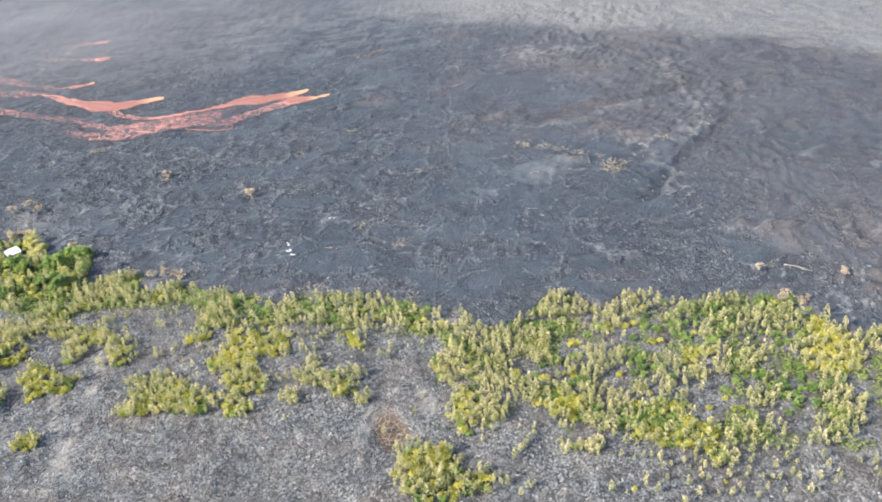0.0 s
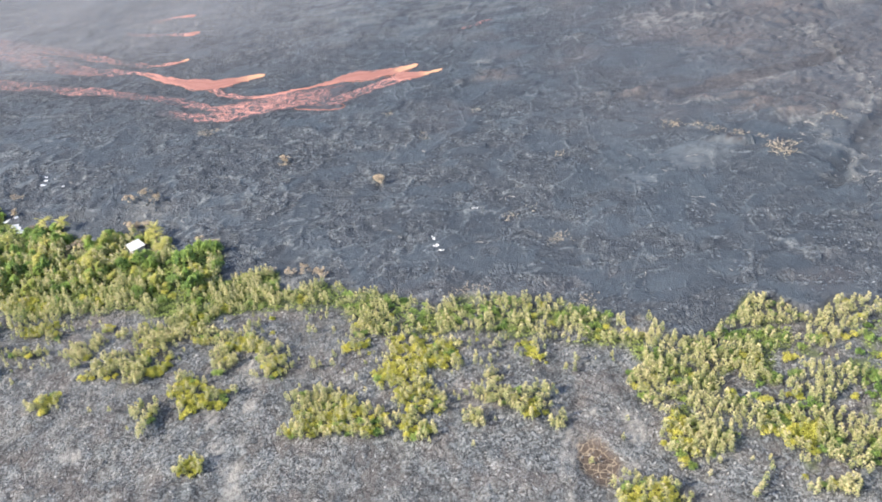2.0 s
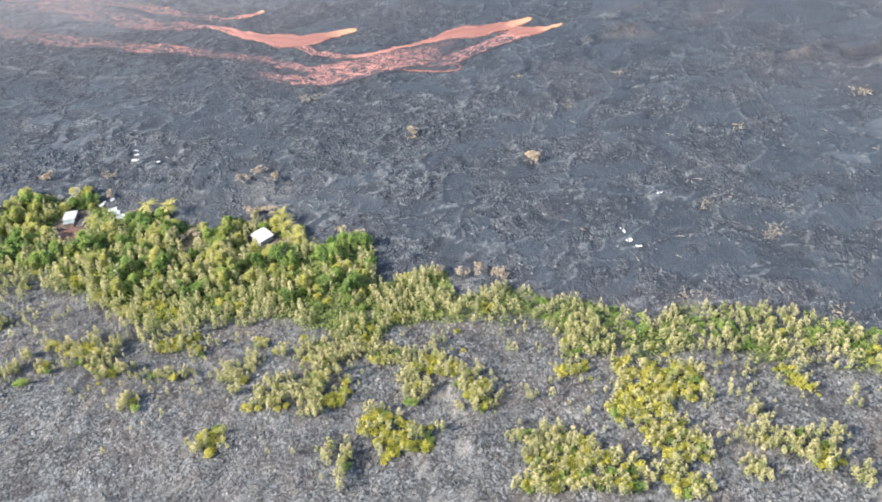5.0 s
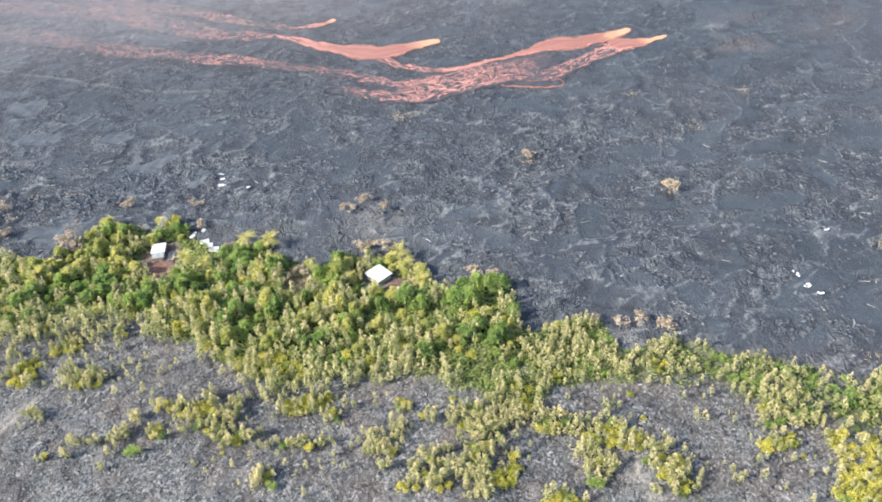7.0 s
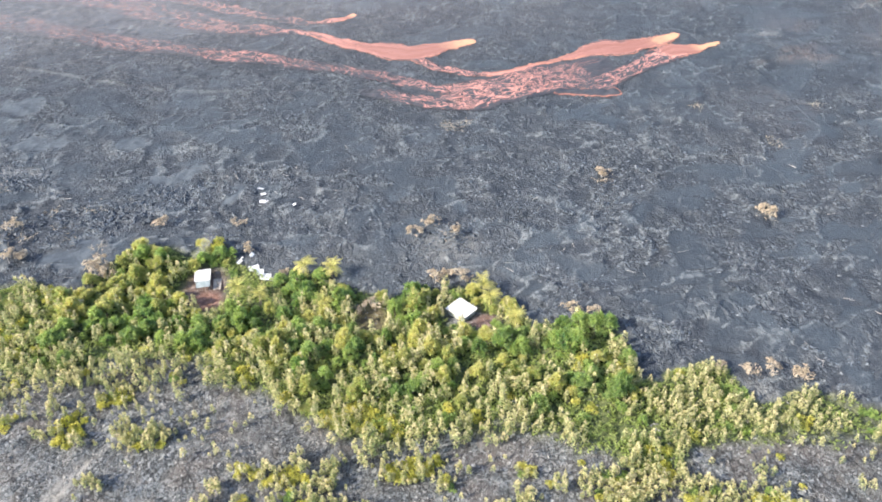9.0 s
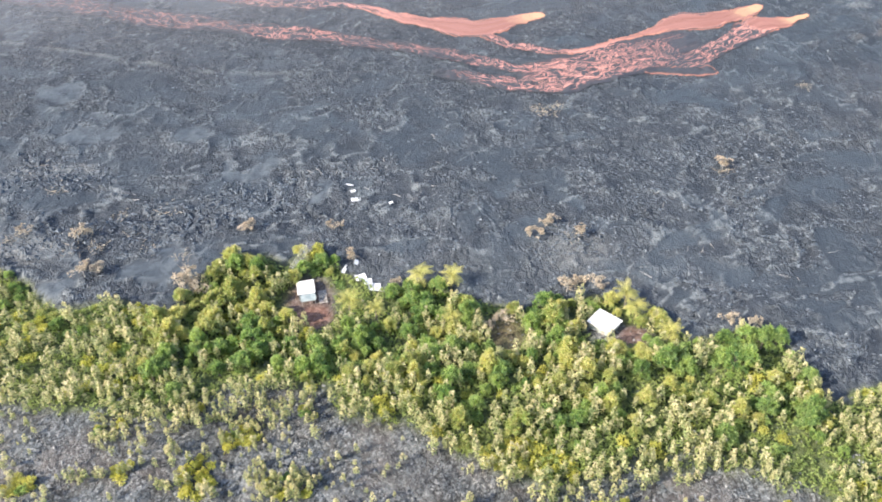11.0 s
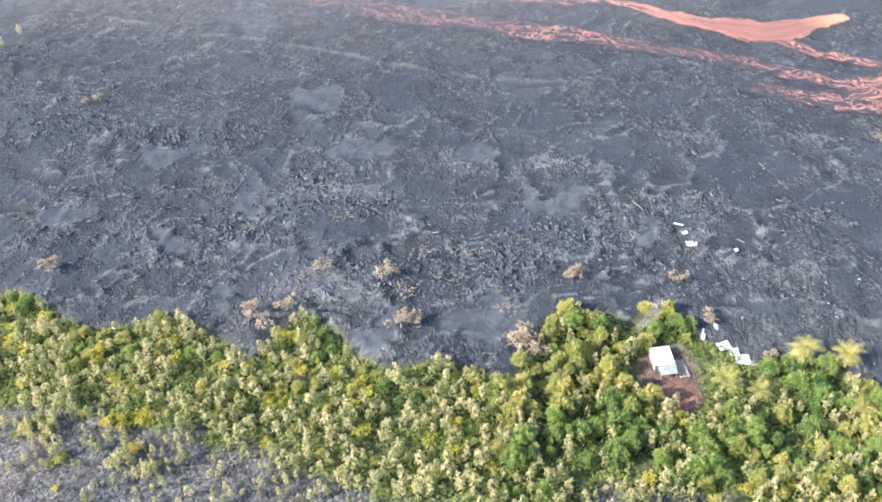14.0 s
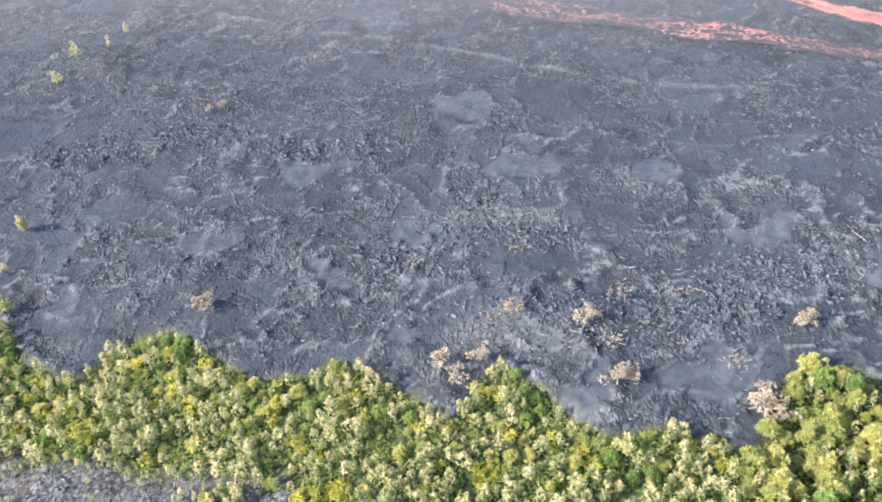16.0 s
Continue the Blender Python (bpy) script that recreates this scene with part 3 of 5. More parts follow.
    soil = np.clip(0.95 * blob(x, y, -292.5, 342.5, 5.0, 4.5, 0.4) + 0.45 * blob(x, y, -295, 350, 7, 8, 0.4) + 0.6 * blob(x, y, -204, 327, 4, 4, 0.4) + 0.4 * blob(x, y, -239, 331, 5, 8, 0.5), 0, 1)
    far = smoothstep(900, 700, y)
    track = np.zeros_like(x)
    for line in TRACKS:
        off = near_line(x + 0.5 * fbm(x / 6, y / 6, 2, 25), y, line)
        track = np.maximum(track, smoothstep(1.2, 0.4, np.abs(off - 1.2)))
        z = z - 0.15 * smoothstep(2.2, 1.0, off)
    track = track * smoothstep(-0.5, 0.2, fbm(x / 7, y / 7, 2, 26)) * (1 - fresh)
    tongue = smoothstep(7.5, 5.5, near_line(x, y + 2.5 * fbm(x / 9, y / 9, 2, 27), TONGUE))
    foot = smoothstep(5.5, 2.0, near_line(x + 3 * fbm(x / 8, y / 8, 2, 93), y + 3 * fbm(x / 8, y / 8, 2, 94), DARK_FOOT))
    z = z - 1.2 * foot
    dark = np.maximum(tongue, 0.8 * foot * (1 - crest))
    plate = (0.55 * who + 0.45 * who_big) * (1 - tongue)
    plate = plate * (1 - 0.8 * blob(x, y, 0, 290, 95, 32, 0.5) * fresh)
    z = z - 0.5 * tongue
    track = np.maximum(track, 0.9 * blob(x, y, -184, 205, 3.6, 2.4, 0.4))
    pale = np.maximum(pale, 0.16 * dish)
    z = lie + z * (0.3 + 0.7 * far)
    return z, {"fresh": fresh, "litter": litter, "soil": soil, "pale": pale, "brown": brown, "smooth": np.clip(smooth + calm * smoothstep(-210, -90, x) + dish, 0, 1), "ridge": np.clip(ridge, 0, 1) * fresh * (1 - 0.3 * calm), "slab": slab * fresh, "plate": plate, "track": track, "pit": pit, "dark": dark * fresh}


def mesh_of(name, verts, faces, mats, index=None, attrs=None, shade_smooth=False):
    """A mesh from arrays; faces all have the same number of corners."""
    verts, faces = np.asarray(verts, np.float32), np.asarray(faces, np.int32)
    me = bpy.data.meshes.new(name)
    me.vertices.add(len(verts))
    me.vertices.foreach_set("co", verts.ravel())
    n, k = faces.shape
    me.loops.add(n * k)
    me.loops.foreach_set("vertex_index", faces.ravel())
    me.polygons.add(n)
    me.polygons.foreach_set("loop_start", np.arange(0, n * k, k, dtype=np.int32))
    for mat in mats:
        me.materials.append(mat)
    if index is not None:
        me.polygons.foreach_set("material_index", np.asarray(index, np.int32))
    me.update(calc_edges=True)
    me.polygons.foreach_set("use_smooth", np.full(n, shade_smooth))
    for key, values in (attrs or {}).items():
        layer = me.attributes.new(key, "FLOAT", "POINT")
        layer.data.foreach_set("value", np.asarray(values, np.float32).ravel())
    me.validate()
    return me


def steps(*spans):
    out = []
    for a, b, s in spans:
        out.append(np.arange(a, b, s))
    return np.concatenate(out)


def grid_faces(nx, ny):
    i = np.arange(nx - 1)[None, :] + nx * np.arange(ny - 1)[:, None]
    i = i.ravel()
    return np.stack([i, i + 1, i + 1 + nx, i + nx], 1)


def make_ground():
    xs = steps((-4500, -900, 400), (-900, -640, 12), (-640, -540, 2), (-540, 160, 1.4), (160, 300, 2.2), (300, 900, 12), (900, 4901, 400))
    ys = steps((-4500, 0, 450), (0, 150, 10), (150, 420, 1.3), (420, 560, 1.5), (560, 700, 2.5), (700, 1000, 12), (1000, 4901, 300))
    gx, gy = np.meshgrid(xs, ys)
    gx, gy = gx.ravel(), gy.ravel()
    z, masks = land(gx, gy)
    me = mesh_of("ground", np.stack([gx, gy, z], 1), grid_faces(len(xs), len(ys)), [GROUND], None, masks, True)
    return tagged(new("ground", me), "dark lava field meeting older grey weathered lava with scrub", "ground", kind="structure")


make_ground()


# ---- glowing lava ----
# Each stream: plan points with half width and heat, from its tip upstream.
EAST_STREAMS = [
    [(-101, 526, 3.6, 1.0), (-107, 522, 6.5, 0.93), (-117, 518, 7.4, 0.86), (-125, 515, 8.5, 0.84), (-134, 515, 9.7, 0.82), (-141, 513, 7.5, 0.80), (-149, 510, 4.2, 0.76), (-157, 507, 2.6, 0.75), (-166, 504, 2.4, 0.74), (-177, 497, 2.2, 0.73), (-188, 491, 2.2, 0.70), (-198, 490, 3.2, 0.62), (-208, 496, 4.2, 0.56), (-218, 504, 4.6, 0.58), (-226, 513, 4.5, 0.66)],
    [(-85, 512, 2.6, 1.0), (-90, 510, 3.9, 0.95), (-97, 508, 6.6, 0.88), (-104, 507, 8.5, 0.78), (-111, 502, 8.0, 0.60), (-122, 494, 6.2, 0.52), (-134, 486, 6.8, 0.50), (-145, 479, 7.5, 0.46)],
    [(-140, 469, 4.6, 0.45), (-148, 470, 5.0, 0.36), (-156, 472, 4.8, 0.36), (-164, 472, 5.0, 0.36)],
]
EAST_CRUST = [
    [(-147, 493, 13, 0.30), (-158, 489, 15, 0.42), (-169, 485, 16, 0.49), (-180, 479, 15, 0.55), (-191, 474, 13.5, 0.57), (-200, 471, 14.5, 0.56), (-208, 469, 12, 0.48)],
    [(-205, 463, 5.5, 0.52), (-217, 463, 4.8, 0.52), (-228, 469, 5.6, 0.46), (-240, 475, 4.6, 0.38), (-249, 479, 4.0, 0.28)],
    [(-205, 476, 4.8, 0.55), (-218, 479, 5.0, 0.52), (-230, 486, 5.2, 0.46), (-243, 496, 6.0, 0.42), (-255, 503, 6.2, 0.42), (-268, 508, 5.6, 0.38), (-280, 514, 4.5, 0.24)],
]
WEST_STREAMS = [
    [(-200, 532, 3.2, 1.0), (-206, 531, 4.8, 0.94), (-213, 529, 5.6, 0.90), (-221, 524, 8.2, 0.85), (-231, 523, 9.2, 0.82), (-244, 527, 8.2, 0.79), (-254, 532, 6.3, 0.76), (-267, 539, 4.8, 0.73), (-280, 547, 3.4, 0.70), (-292, 553, 3.4, 0.56), (-305, 556, 6.5, 0.42), (-324, 563, 8.0, 0.41), (-344, 573, 9.5, 0.40), (-365, 585, 10.5, 0.38), (-387, 599, 12, 0.36), (-411, 613, 13, 0.35), (-470, 634, 14, 0.33), (-557, 654, 14, 0.32)],
]
WEST_CRUST = [
    [(-271, 507, 5.5, 0.33), (-283, 514, 6.5, 0.37), (-293, 518, 6.0, 0.43), (-304, 522, 6.8, 0.47), (-317, 526, 6.9, 0.47), (-330, 531, 7.6, 0.45), (-347, 538, 7.4, 0.37), (-364, 544, 8.2, 0.39), (-381, 550, 9.2, 0.38), (-399, 557, 10, 0.36), (-420, 567, 10, 0.34), (-442, 577, 11, 0.31), (-480, 592, 11, 0.28), (-538, 612, 11, 0.25)],
]
FAR_STREAMS = [
    [(-263, 573, 2.4, 0.97), (-269, 567, 3.0, 0.74), (-277, 563, 3.0, 0.62), (-285, 564, 3.2, 0.52), (-299, 570, 4.5, 0.40), (-320, 584, 5, 0.42), (-370, 613, 9, 0.36), (-440, 646, 12, 0.32)],
    [(-275, 640, 3.4, 0.85), (-283, 636, 3.4, 0.64), (-297, 637, 3.5, 0.4), (-330, 645, 5, 0.28)],
    [(-292, 685, 3.6, 0.80), (-305, 683, 4.6, 0.56), (-318, 677, 6, 0.32)],
    [(-53, 600, 2.5, 0.5), (-68, 589, 3, 0.38)],
]


def make_lava_flow():
    xs, ys = np.arange(-560, -40, 0.8), np.arange(448, 700, 0.8)
    gx, gy = np.meshgrid(xs, ys)
    gx, gy = gx.ravel(), gy.ravel()
    wx, wy = gx + 1.5 * fbm(gx / 12, gy / 12, 2, 31), gy + 1.5 * fbm(gx / 12, gy / 12, 2, 32)
    heat, inside, raw, edge = np.zeros_like(gx), np.full_like(gx, -9.0), np.zeros_like(gx), np.full_like(gx, -9.0)
    along, across, lobe = np.zeros_like(gx), np.zeros_like(gx), np.zeros(len(gx), bool)
    for k, stream in enumerate(EAST_STREAMS + EAST_CRUST + WEST_STREAMS + WEST_CRUST + FAR_STREAMS):
        run = 300.0 * k
        for (ax, ay, aw, ah), (bx, by, bw, bh) in zip(stream, stream[1:]):
            length = math.hypot(bx - ax, by - ay)
            t = np.clip(((wx - ax) * (bx - ax) + (wy - ay) * (by - ay)) / length ** 2, 0, 1)
            w = aw + (bw - aw) * t
            gap = 1 - np.hypot(wx - ax - t * (bx - ax), wy - ay - t * (by - ay)) / w
            h = ah + (bh - ah) * t
            nearer = gap > inside
            raw = np.where(nearer, h, raw)
            lobe = np.where(nearer, k == 2, lobe)
            along = np.where(nearer, run + t * length, along)
            across = np.where(nearer, ((wx - ax) * (by - ay) - (wy - ay) * (bx - ax)) / length, across)
            # the third lobe is crusted over, and glows at its rim only
            heat, inside, edge = np.maximum(heat, h * smoothstep(0.0, 0.30, gap) * (0.3 if k == 2 else 1.0)), np.maximum(inside, gap), np.maximum(edge, gap * w)
            run += length
    z, _ = land(gx, gy)
    z = z + 0.30 + 0.25 * np.clip(inside, -0.3, 1) + 0.10 * fbm(gx / 2.2, gy / 2.2, 3, 33)
    rim = smoothstep(0.0, 0.3, edge) * smoothstep(1.7, 0.7, edge) * np.where(lobe, 1.0, smoothstep(0.55, 0.70, raw))
    faces = grid_faces(len(xs), len(ys))
    faces = faces[(inside[faces] > 0).all(1)]
    used, inverse = np.unique(faces, return_inverse=True)
    me = mesh_of("lava_flow", np.stack([gx, gy, z], 1)[used], inverse.reshape(faces.shape), [MOLTEN], None, {"melt": np.maximum(heat, 0.35 * rim)[used], "rim": rim[used], "along": along[used], "across": across[used]}, True)
    return tagged(new("lava_flow", me), "glowing orange molten lava streams under broken dark crust", "lava flow", kind="stuff")


make_lava_flow()


# ---- loose rock ----
rng = np.random.default_rng(7)
PYRAMID = np.array([(1, 0, -0.25), (0, 1, -0.25), (-1, 0, -0.25), (0, -1, -0.25), (0, 0, 1)], float)
PYRAMID_F = np.array([(0, 1, 4), (1, 2, 4), (2, 3, 4), (3, 0, 4)])


def rubble(name, places, size, flat, mat, label):
    """Broken blocks, bedded in the ground: skewed pyramids of all shapes."""
    n = len(places)
    turn = rng.uniform(0, 2 * math.pi, n)
    v = PYRAMID[None] * rng.uniform(0.55, 1.25, (n, 5, 1)) + rng.normal(0, 0.16, (n, 5, 3))
    v[:, 4, :2] += rng.normal(0, 0.35, (n, 2))
    v *= np.stack([size * rng.uniform(0.9, 2.0, n), size * rng.uniform(0.5, 1.0, n), size * flat * rng.uniform(0.5, 1.3, n)], 1)[:, None]
    c, s = np.cos(turn)[:, None], np.sin(turn)[:, None]
    v = np.stack([v[..., 0] * c - v[..., 1] * s, v[..., 0] * s + v[..., 1] * c, v[..., 2]], 2) + places[:, None]
    f = (PYRAMID_F[None] + 5 * np.arange(n)[:, None, None]).reshape(-1, 3)
    return tagged(new(name, mesh_of(name, v.reshape(-1, 3), f, [mat])), label, "rocks", kind="stuff")


def scatter(n, x0, x1, y0, y1, keep):
    x, y = rng.uniform(x0, x1, n), rng.uniform(y0, y1, n)
    z, masks = land(x, y)
    ok = rng.uniform(0, 1, n) < keep(x, y, masks)
    return np.stack([x, y, z], 1)[ok]


def on_young(x, y, m):
    return m["fresh"] * (1 - m["smooth"]) * (0.75 * smoothstep(-0.3, 0.35, fbm(x / 12, y / 9, 3, 41)) + 0.6 * m["ridge"]) * (1 - 0.45 * np.maximum(smoothstep(-280, -340, x), smoothstep(-160, -100, x)) * (1 - m["ridge"])) * (y > edge_y(x) + 1)


def on_old(x, y, m):
    return (1 - m["fresh"]) * (1 - m["soil"]) * (0.35 + 0.65 * smoothstep(-0.2, 0.5, fbm(x / 9, y / 9, 3, 42)))


p = np.concatenate([scatter(210000, -560, 160, 245, 420, on_young), scatter(50000, -600, 200, 420, 520, on_young)])
rubble("lava_rubble", p, rng.uniform(0.22, 0.62, len(p)), 0.55, CLINKER, "broken dark clinker blocks strewn over the lava crust")
HEAPS = [(-388, 414, 15, 8), (-396, 424, 8, 5), (-375, 378, 14, 7), (-340, 386, 14, 8), (-415, 398, 8, 6), (-436, 452, 9, 5), (-490, 458, 16, 7), (-520, 447, 12, 5), (-455, 450, 10, 5), (-320, 398, 12, 7), (-212, 444, 6, 4), (-215, 366, 10, 7)]


def on_heap(x, y, m):
    near = np.zeros_like(x)
    for cx, cy, rx, ry in HEAPS:
        near = np.maximum(near, blob(x + 5 * fbm(x / 7, y / 7, 2, 99), y + 4 * fbm(x / 6, y / 6, 2, 100), cx, cy, rx, ry, 0.9))
    return near * m["fresh"] * (y > edge_y(x) + 1)


p = scatter(60000, -545, -195, 360, 465, on_heap)
rubble("rubble_heap", p, rng.uniform(0.28, 0.85, len(p)), 0.7, PALE_CLINKER, "heaps of pale broken lava blocks on the crust")
p = scatter(36000, -540, 150, 155, 345, on_old)
rubble("weathered_rubble", p, rng.uniform(0.18, 0.55, len(p)), 0.7, OLD_ROCK, "weathered grey lava slabs and blocks")

# ---- growth ----

def blades(centres, outward, length, width, per, spread=0.8):
    """Leaf clumps: at each centre a few pointed blades that fan out about its outward direction."""
    n = len(centres)
    c = np.repeat(centres, per, 0)
    out = np.repeat(outward, per, 0) + rng.normal(0, 0.45, (n * per, 3))
    out /= np.linalg.norm(out, axis=1)[:, None] + 1e-9
    along = np.cross(out, rng.normal(0, 1, (n * per, 3)))
    along /= np.linalg.norm(along, axis=1)[:, None] + 1e-9
    d = along + spread * out * rng.uniform(0.2, 1.3, (n * per, 1))
    d /= np.linalg.norm(d, axis=1)[:, None]
    side = np.cross(out, d)
    side /= np.linalg.norm(side, axis=1)[:, None] + 1e-9
    ln = (np.repeat(np.broadcast_to(length, n), per) * rng.uniform(0.7, 1.3, n * per))[:, None]
    wd = (np.repeat(np.broadcast_to(width, n), per) * rng.uniform(0.7, 1.3, n * per))[:, None]
    v = np.stack([c + side * wd, c - side * wd + d * ln * 0.15, c + d * ln], 1)
    return v.reshape(-1, 3), np.arange(3 * n * per).reshape(-1, 3)


def stick(a, b, ra, rb, sides=5):
    """A tapered round limb between two points."""
    a, b = np.array(a, float), np.array(b, float)
    d = (b - a) / np.linalg.norm(b - a)
    u = np.cross(d, (0.3, 0.9, 0.2))
    u /= np.linalg.norm(u)
    w = np.cross(d, u)
    ring = [u * math.cos(2 * math.pi * k / sides) + w * math.sin(2 * math.pi * k / sides) for k in range(sides)]
    v = np.array([a + ra * r for r in ring] + [b + rb * r for r in ring] + [b])
    f = []
    for k in range(sides):
        j = (k + 1) % sides
        f += [(k, j, sides + j), (k, sides + j, sides + k), (sides + k, sides + j, 2 * sides)]
    return v, np.array(f)


def merge(pieces):
    vs, fs, base = [], [], 0
    for v, f in pieces:
        vs.append(v)
        fs.append(f + base)
        base += len(v)
    return np.concatenate(vs), np.concatenate(fs)


def lobes(count, spread, low, high, size):
    """Round masses of a crown: centre and radius."""
    out = []
    for k in range(count):
        a, r = 2.4 * k + rng.uniform(-0.4, 0.4), spread * math.sqrt((k + 0.3) / count)
        out.append((r * math.cos(a), r * math.sin(a), rng.uniform(low, high) - 0.25 * (r / max(spread, 0.1)) * (high - low), size * rng.uniform(0.75, 1.2)))
    return out


def crown_points(masses, per, squash=0.8):
    cs, ds = [], []
    for x, y, z, r in masses:
        d = rng.normal(0, 1, (per, 3))
        d[:, 2] = np.abs(d[:, 2]) * 1.1 - 0.35
        d /= np.linalg.norm(d, axis=1)[:, None]
        rad = r * rng.uniform(0.45, 1.12, per)[:, None]
        cs.append(np.array((x, y, z)) + d * rad * (1, 1, squash))
        ds.append(d)
    return np.concatenate(cs), np.concatenate(ds)


def limbs(masses, trunk_top, ra):
    pieces = [stick((0, 0, -0.5), (0.05, 0.03, trunk_top * 0.55), ra, ra * 0.75, 6), stick((0.05, 0.03, trunk_top * 0.55), (0, 0, trunk_top), ra * 0.75, ra * 0.5, 6)]
    for x, y, z, r in masses:
        pieces.append(stick((0, 0, trunk_top * 0.8), (x * 0.85, y * 0.85, max(z, trunk_top * 0.9)), ra * 0.45, ra * 0.15, 4))
    return merge(pieces)


# Each kind of growth: some variants, a variant being (trunk, crown, crown materials index).
def ohia_variant():
    """A slim upright tree: a tall leafy column with a few shorter ones beside it, pale new growth on their heads."""
    h, stems = rng.uniform(3.9, 5.4), int(rng.integers(2, 5))
    cs, ds, ts, masses = [], [], [], []
    for k in range(stems):
        a, r = 2.4 * k + rng.uniform(-0.6, 0.6), 0.0 if k == 0 else rng.uniform(0.45, 1.0)
        top = h if k == 0 else h * rng.uniform(0.5, 0.85)
        wide, per = (0.62, 30) if k == 0 else (0.46, 44 // stems)
        low = top * rng.uniform(0.25, 0.40)
        t = rng.uniform(0, 1, per) ** 0.85
        q = rng.uniform(0, 6.28, per)
        out = wide * np.sin(np.pi * np.clip(0.16 + 0.80 * t, 0, 1)) ** 0.7 * rng.uniform(0.55, 1.1, per)
        cs.append(np.stack([r * math.cos(a) + out * np.cos(q), r * math.sin(a) + out * np.sin(q), low + (top - low) * t], 1))
        ds.append(np.stack([np.cos(q), np.sin(q), 0.25 + 1.6 * t * t], 1))
        ts.append(t)
        masses.append((r * math.cos(a), r * math.sin(a), top - 0.6, 0.4))
    v, f = blades(np.concatenate(cs), np.concatenate(ds), 0.50, 0.17, 4, 0.9)
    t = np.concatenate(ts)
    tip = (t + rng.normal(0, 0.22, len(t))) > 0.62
    return limbs(masses, h * 0.5, 0.10), (v, f), np.repeat(tip, 4).astype(int)


def broad_variant(spread, height, per, lob, spiky=1.0):
    """A leafy tree of uneven masses, its upward-facing leaves paler."""
    masses, n_tufts = [], lob + 16
    for k in range(n_tufts):
        a, r = 2.4 * k + rng.uniform(-0.5, 0.5), spread * math.sqrt((k + 0.2) / n_tufts) * rng.uniform(0.75, 1.2)
        z = height * (rng.uniform(0.66, 0.98) - 0.45 * (r / spread) ** 2)
        masses.append((r * math.cos(a), r * math.sin(a), z, spread * rng.uniform(0.15, 0.30)))
    cs, ds, young = [], [], []
    for mass in masses:
        n = max(7, int(0.62 * per * (mass[3] / (0.22 * spread)) ** 1.3))
        c, d = crown_points([mass], n, 1.7)
        cs.append(c)
        ds.append(d)
        # leaves that point upwards mostly take the second, paler material
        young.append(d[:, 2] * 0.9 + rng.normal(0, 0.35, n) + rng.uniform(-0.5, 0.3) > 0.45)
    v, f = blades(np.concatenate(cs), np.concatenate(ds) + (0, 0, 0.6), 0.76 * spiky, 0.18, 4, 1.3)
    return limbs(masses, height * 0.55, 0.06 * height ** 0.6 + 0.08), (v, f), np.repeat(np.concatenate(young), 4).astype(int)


def shrub_variant():
    masses = [(x, y, z, r * rng.uniform(0.6, 1.25)) for x, y, z, r in lobes(7, 1.35, 0.5, 1.6, 0.66)]
    c, d = crown_points(masses, 18, 1.0)
    v, f = blades(c, d + (0, 0, 0.5), 0.52, 0.14, 4, 1.0)
    # the crown's upward-facing leaves take the second leaf colour
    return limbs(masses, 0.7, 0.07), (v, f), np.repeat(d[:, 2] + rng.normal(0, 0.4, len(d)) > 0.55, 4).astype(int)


def dead_variant():
    """A burnt tree: bare forked limbs with some dry leaf left on them."""
    h = rng.uniform(3.2, 4.8)
    masses = [(rng.normal(0, 1.0), rng.normal(0, 1.0), h * rng.uniform(0.45, 1.0), rng.uniform(0.4, 0.8)) for _ in range(10)]
    c, d = crown_points(masses, 12)
    v, f = blades(c, d, 0.5, 0.10, 4, 1.0)
    return limbs(masses, h * 0.7, 0.13), (v, f), np.zeros(len(f), int)


def as_thing(name, variant, trunk_mat, crown_mats, label, category, group):
    (tv, tf), (cv, cf), idx = variant
    root = tagged(new(name), label, category, group)
    trunk = new("trunk", mesh_of("trunk", tv, tf, [trunk_mat], None, None, True))
    crown = new("crown", mesh_of("crown", cv, cf, crown_mats, idx))
    trunk.parent = crown.parent = root
    return root


def at_place(x, y, z, turn, size, tall=1.0):
    return Matrix.Translation((x, y, z)) @ Matrix.Rotation(turn, 4, "Z") @ Matrix.Diagonal((size, size, size * tall, 1))


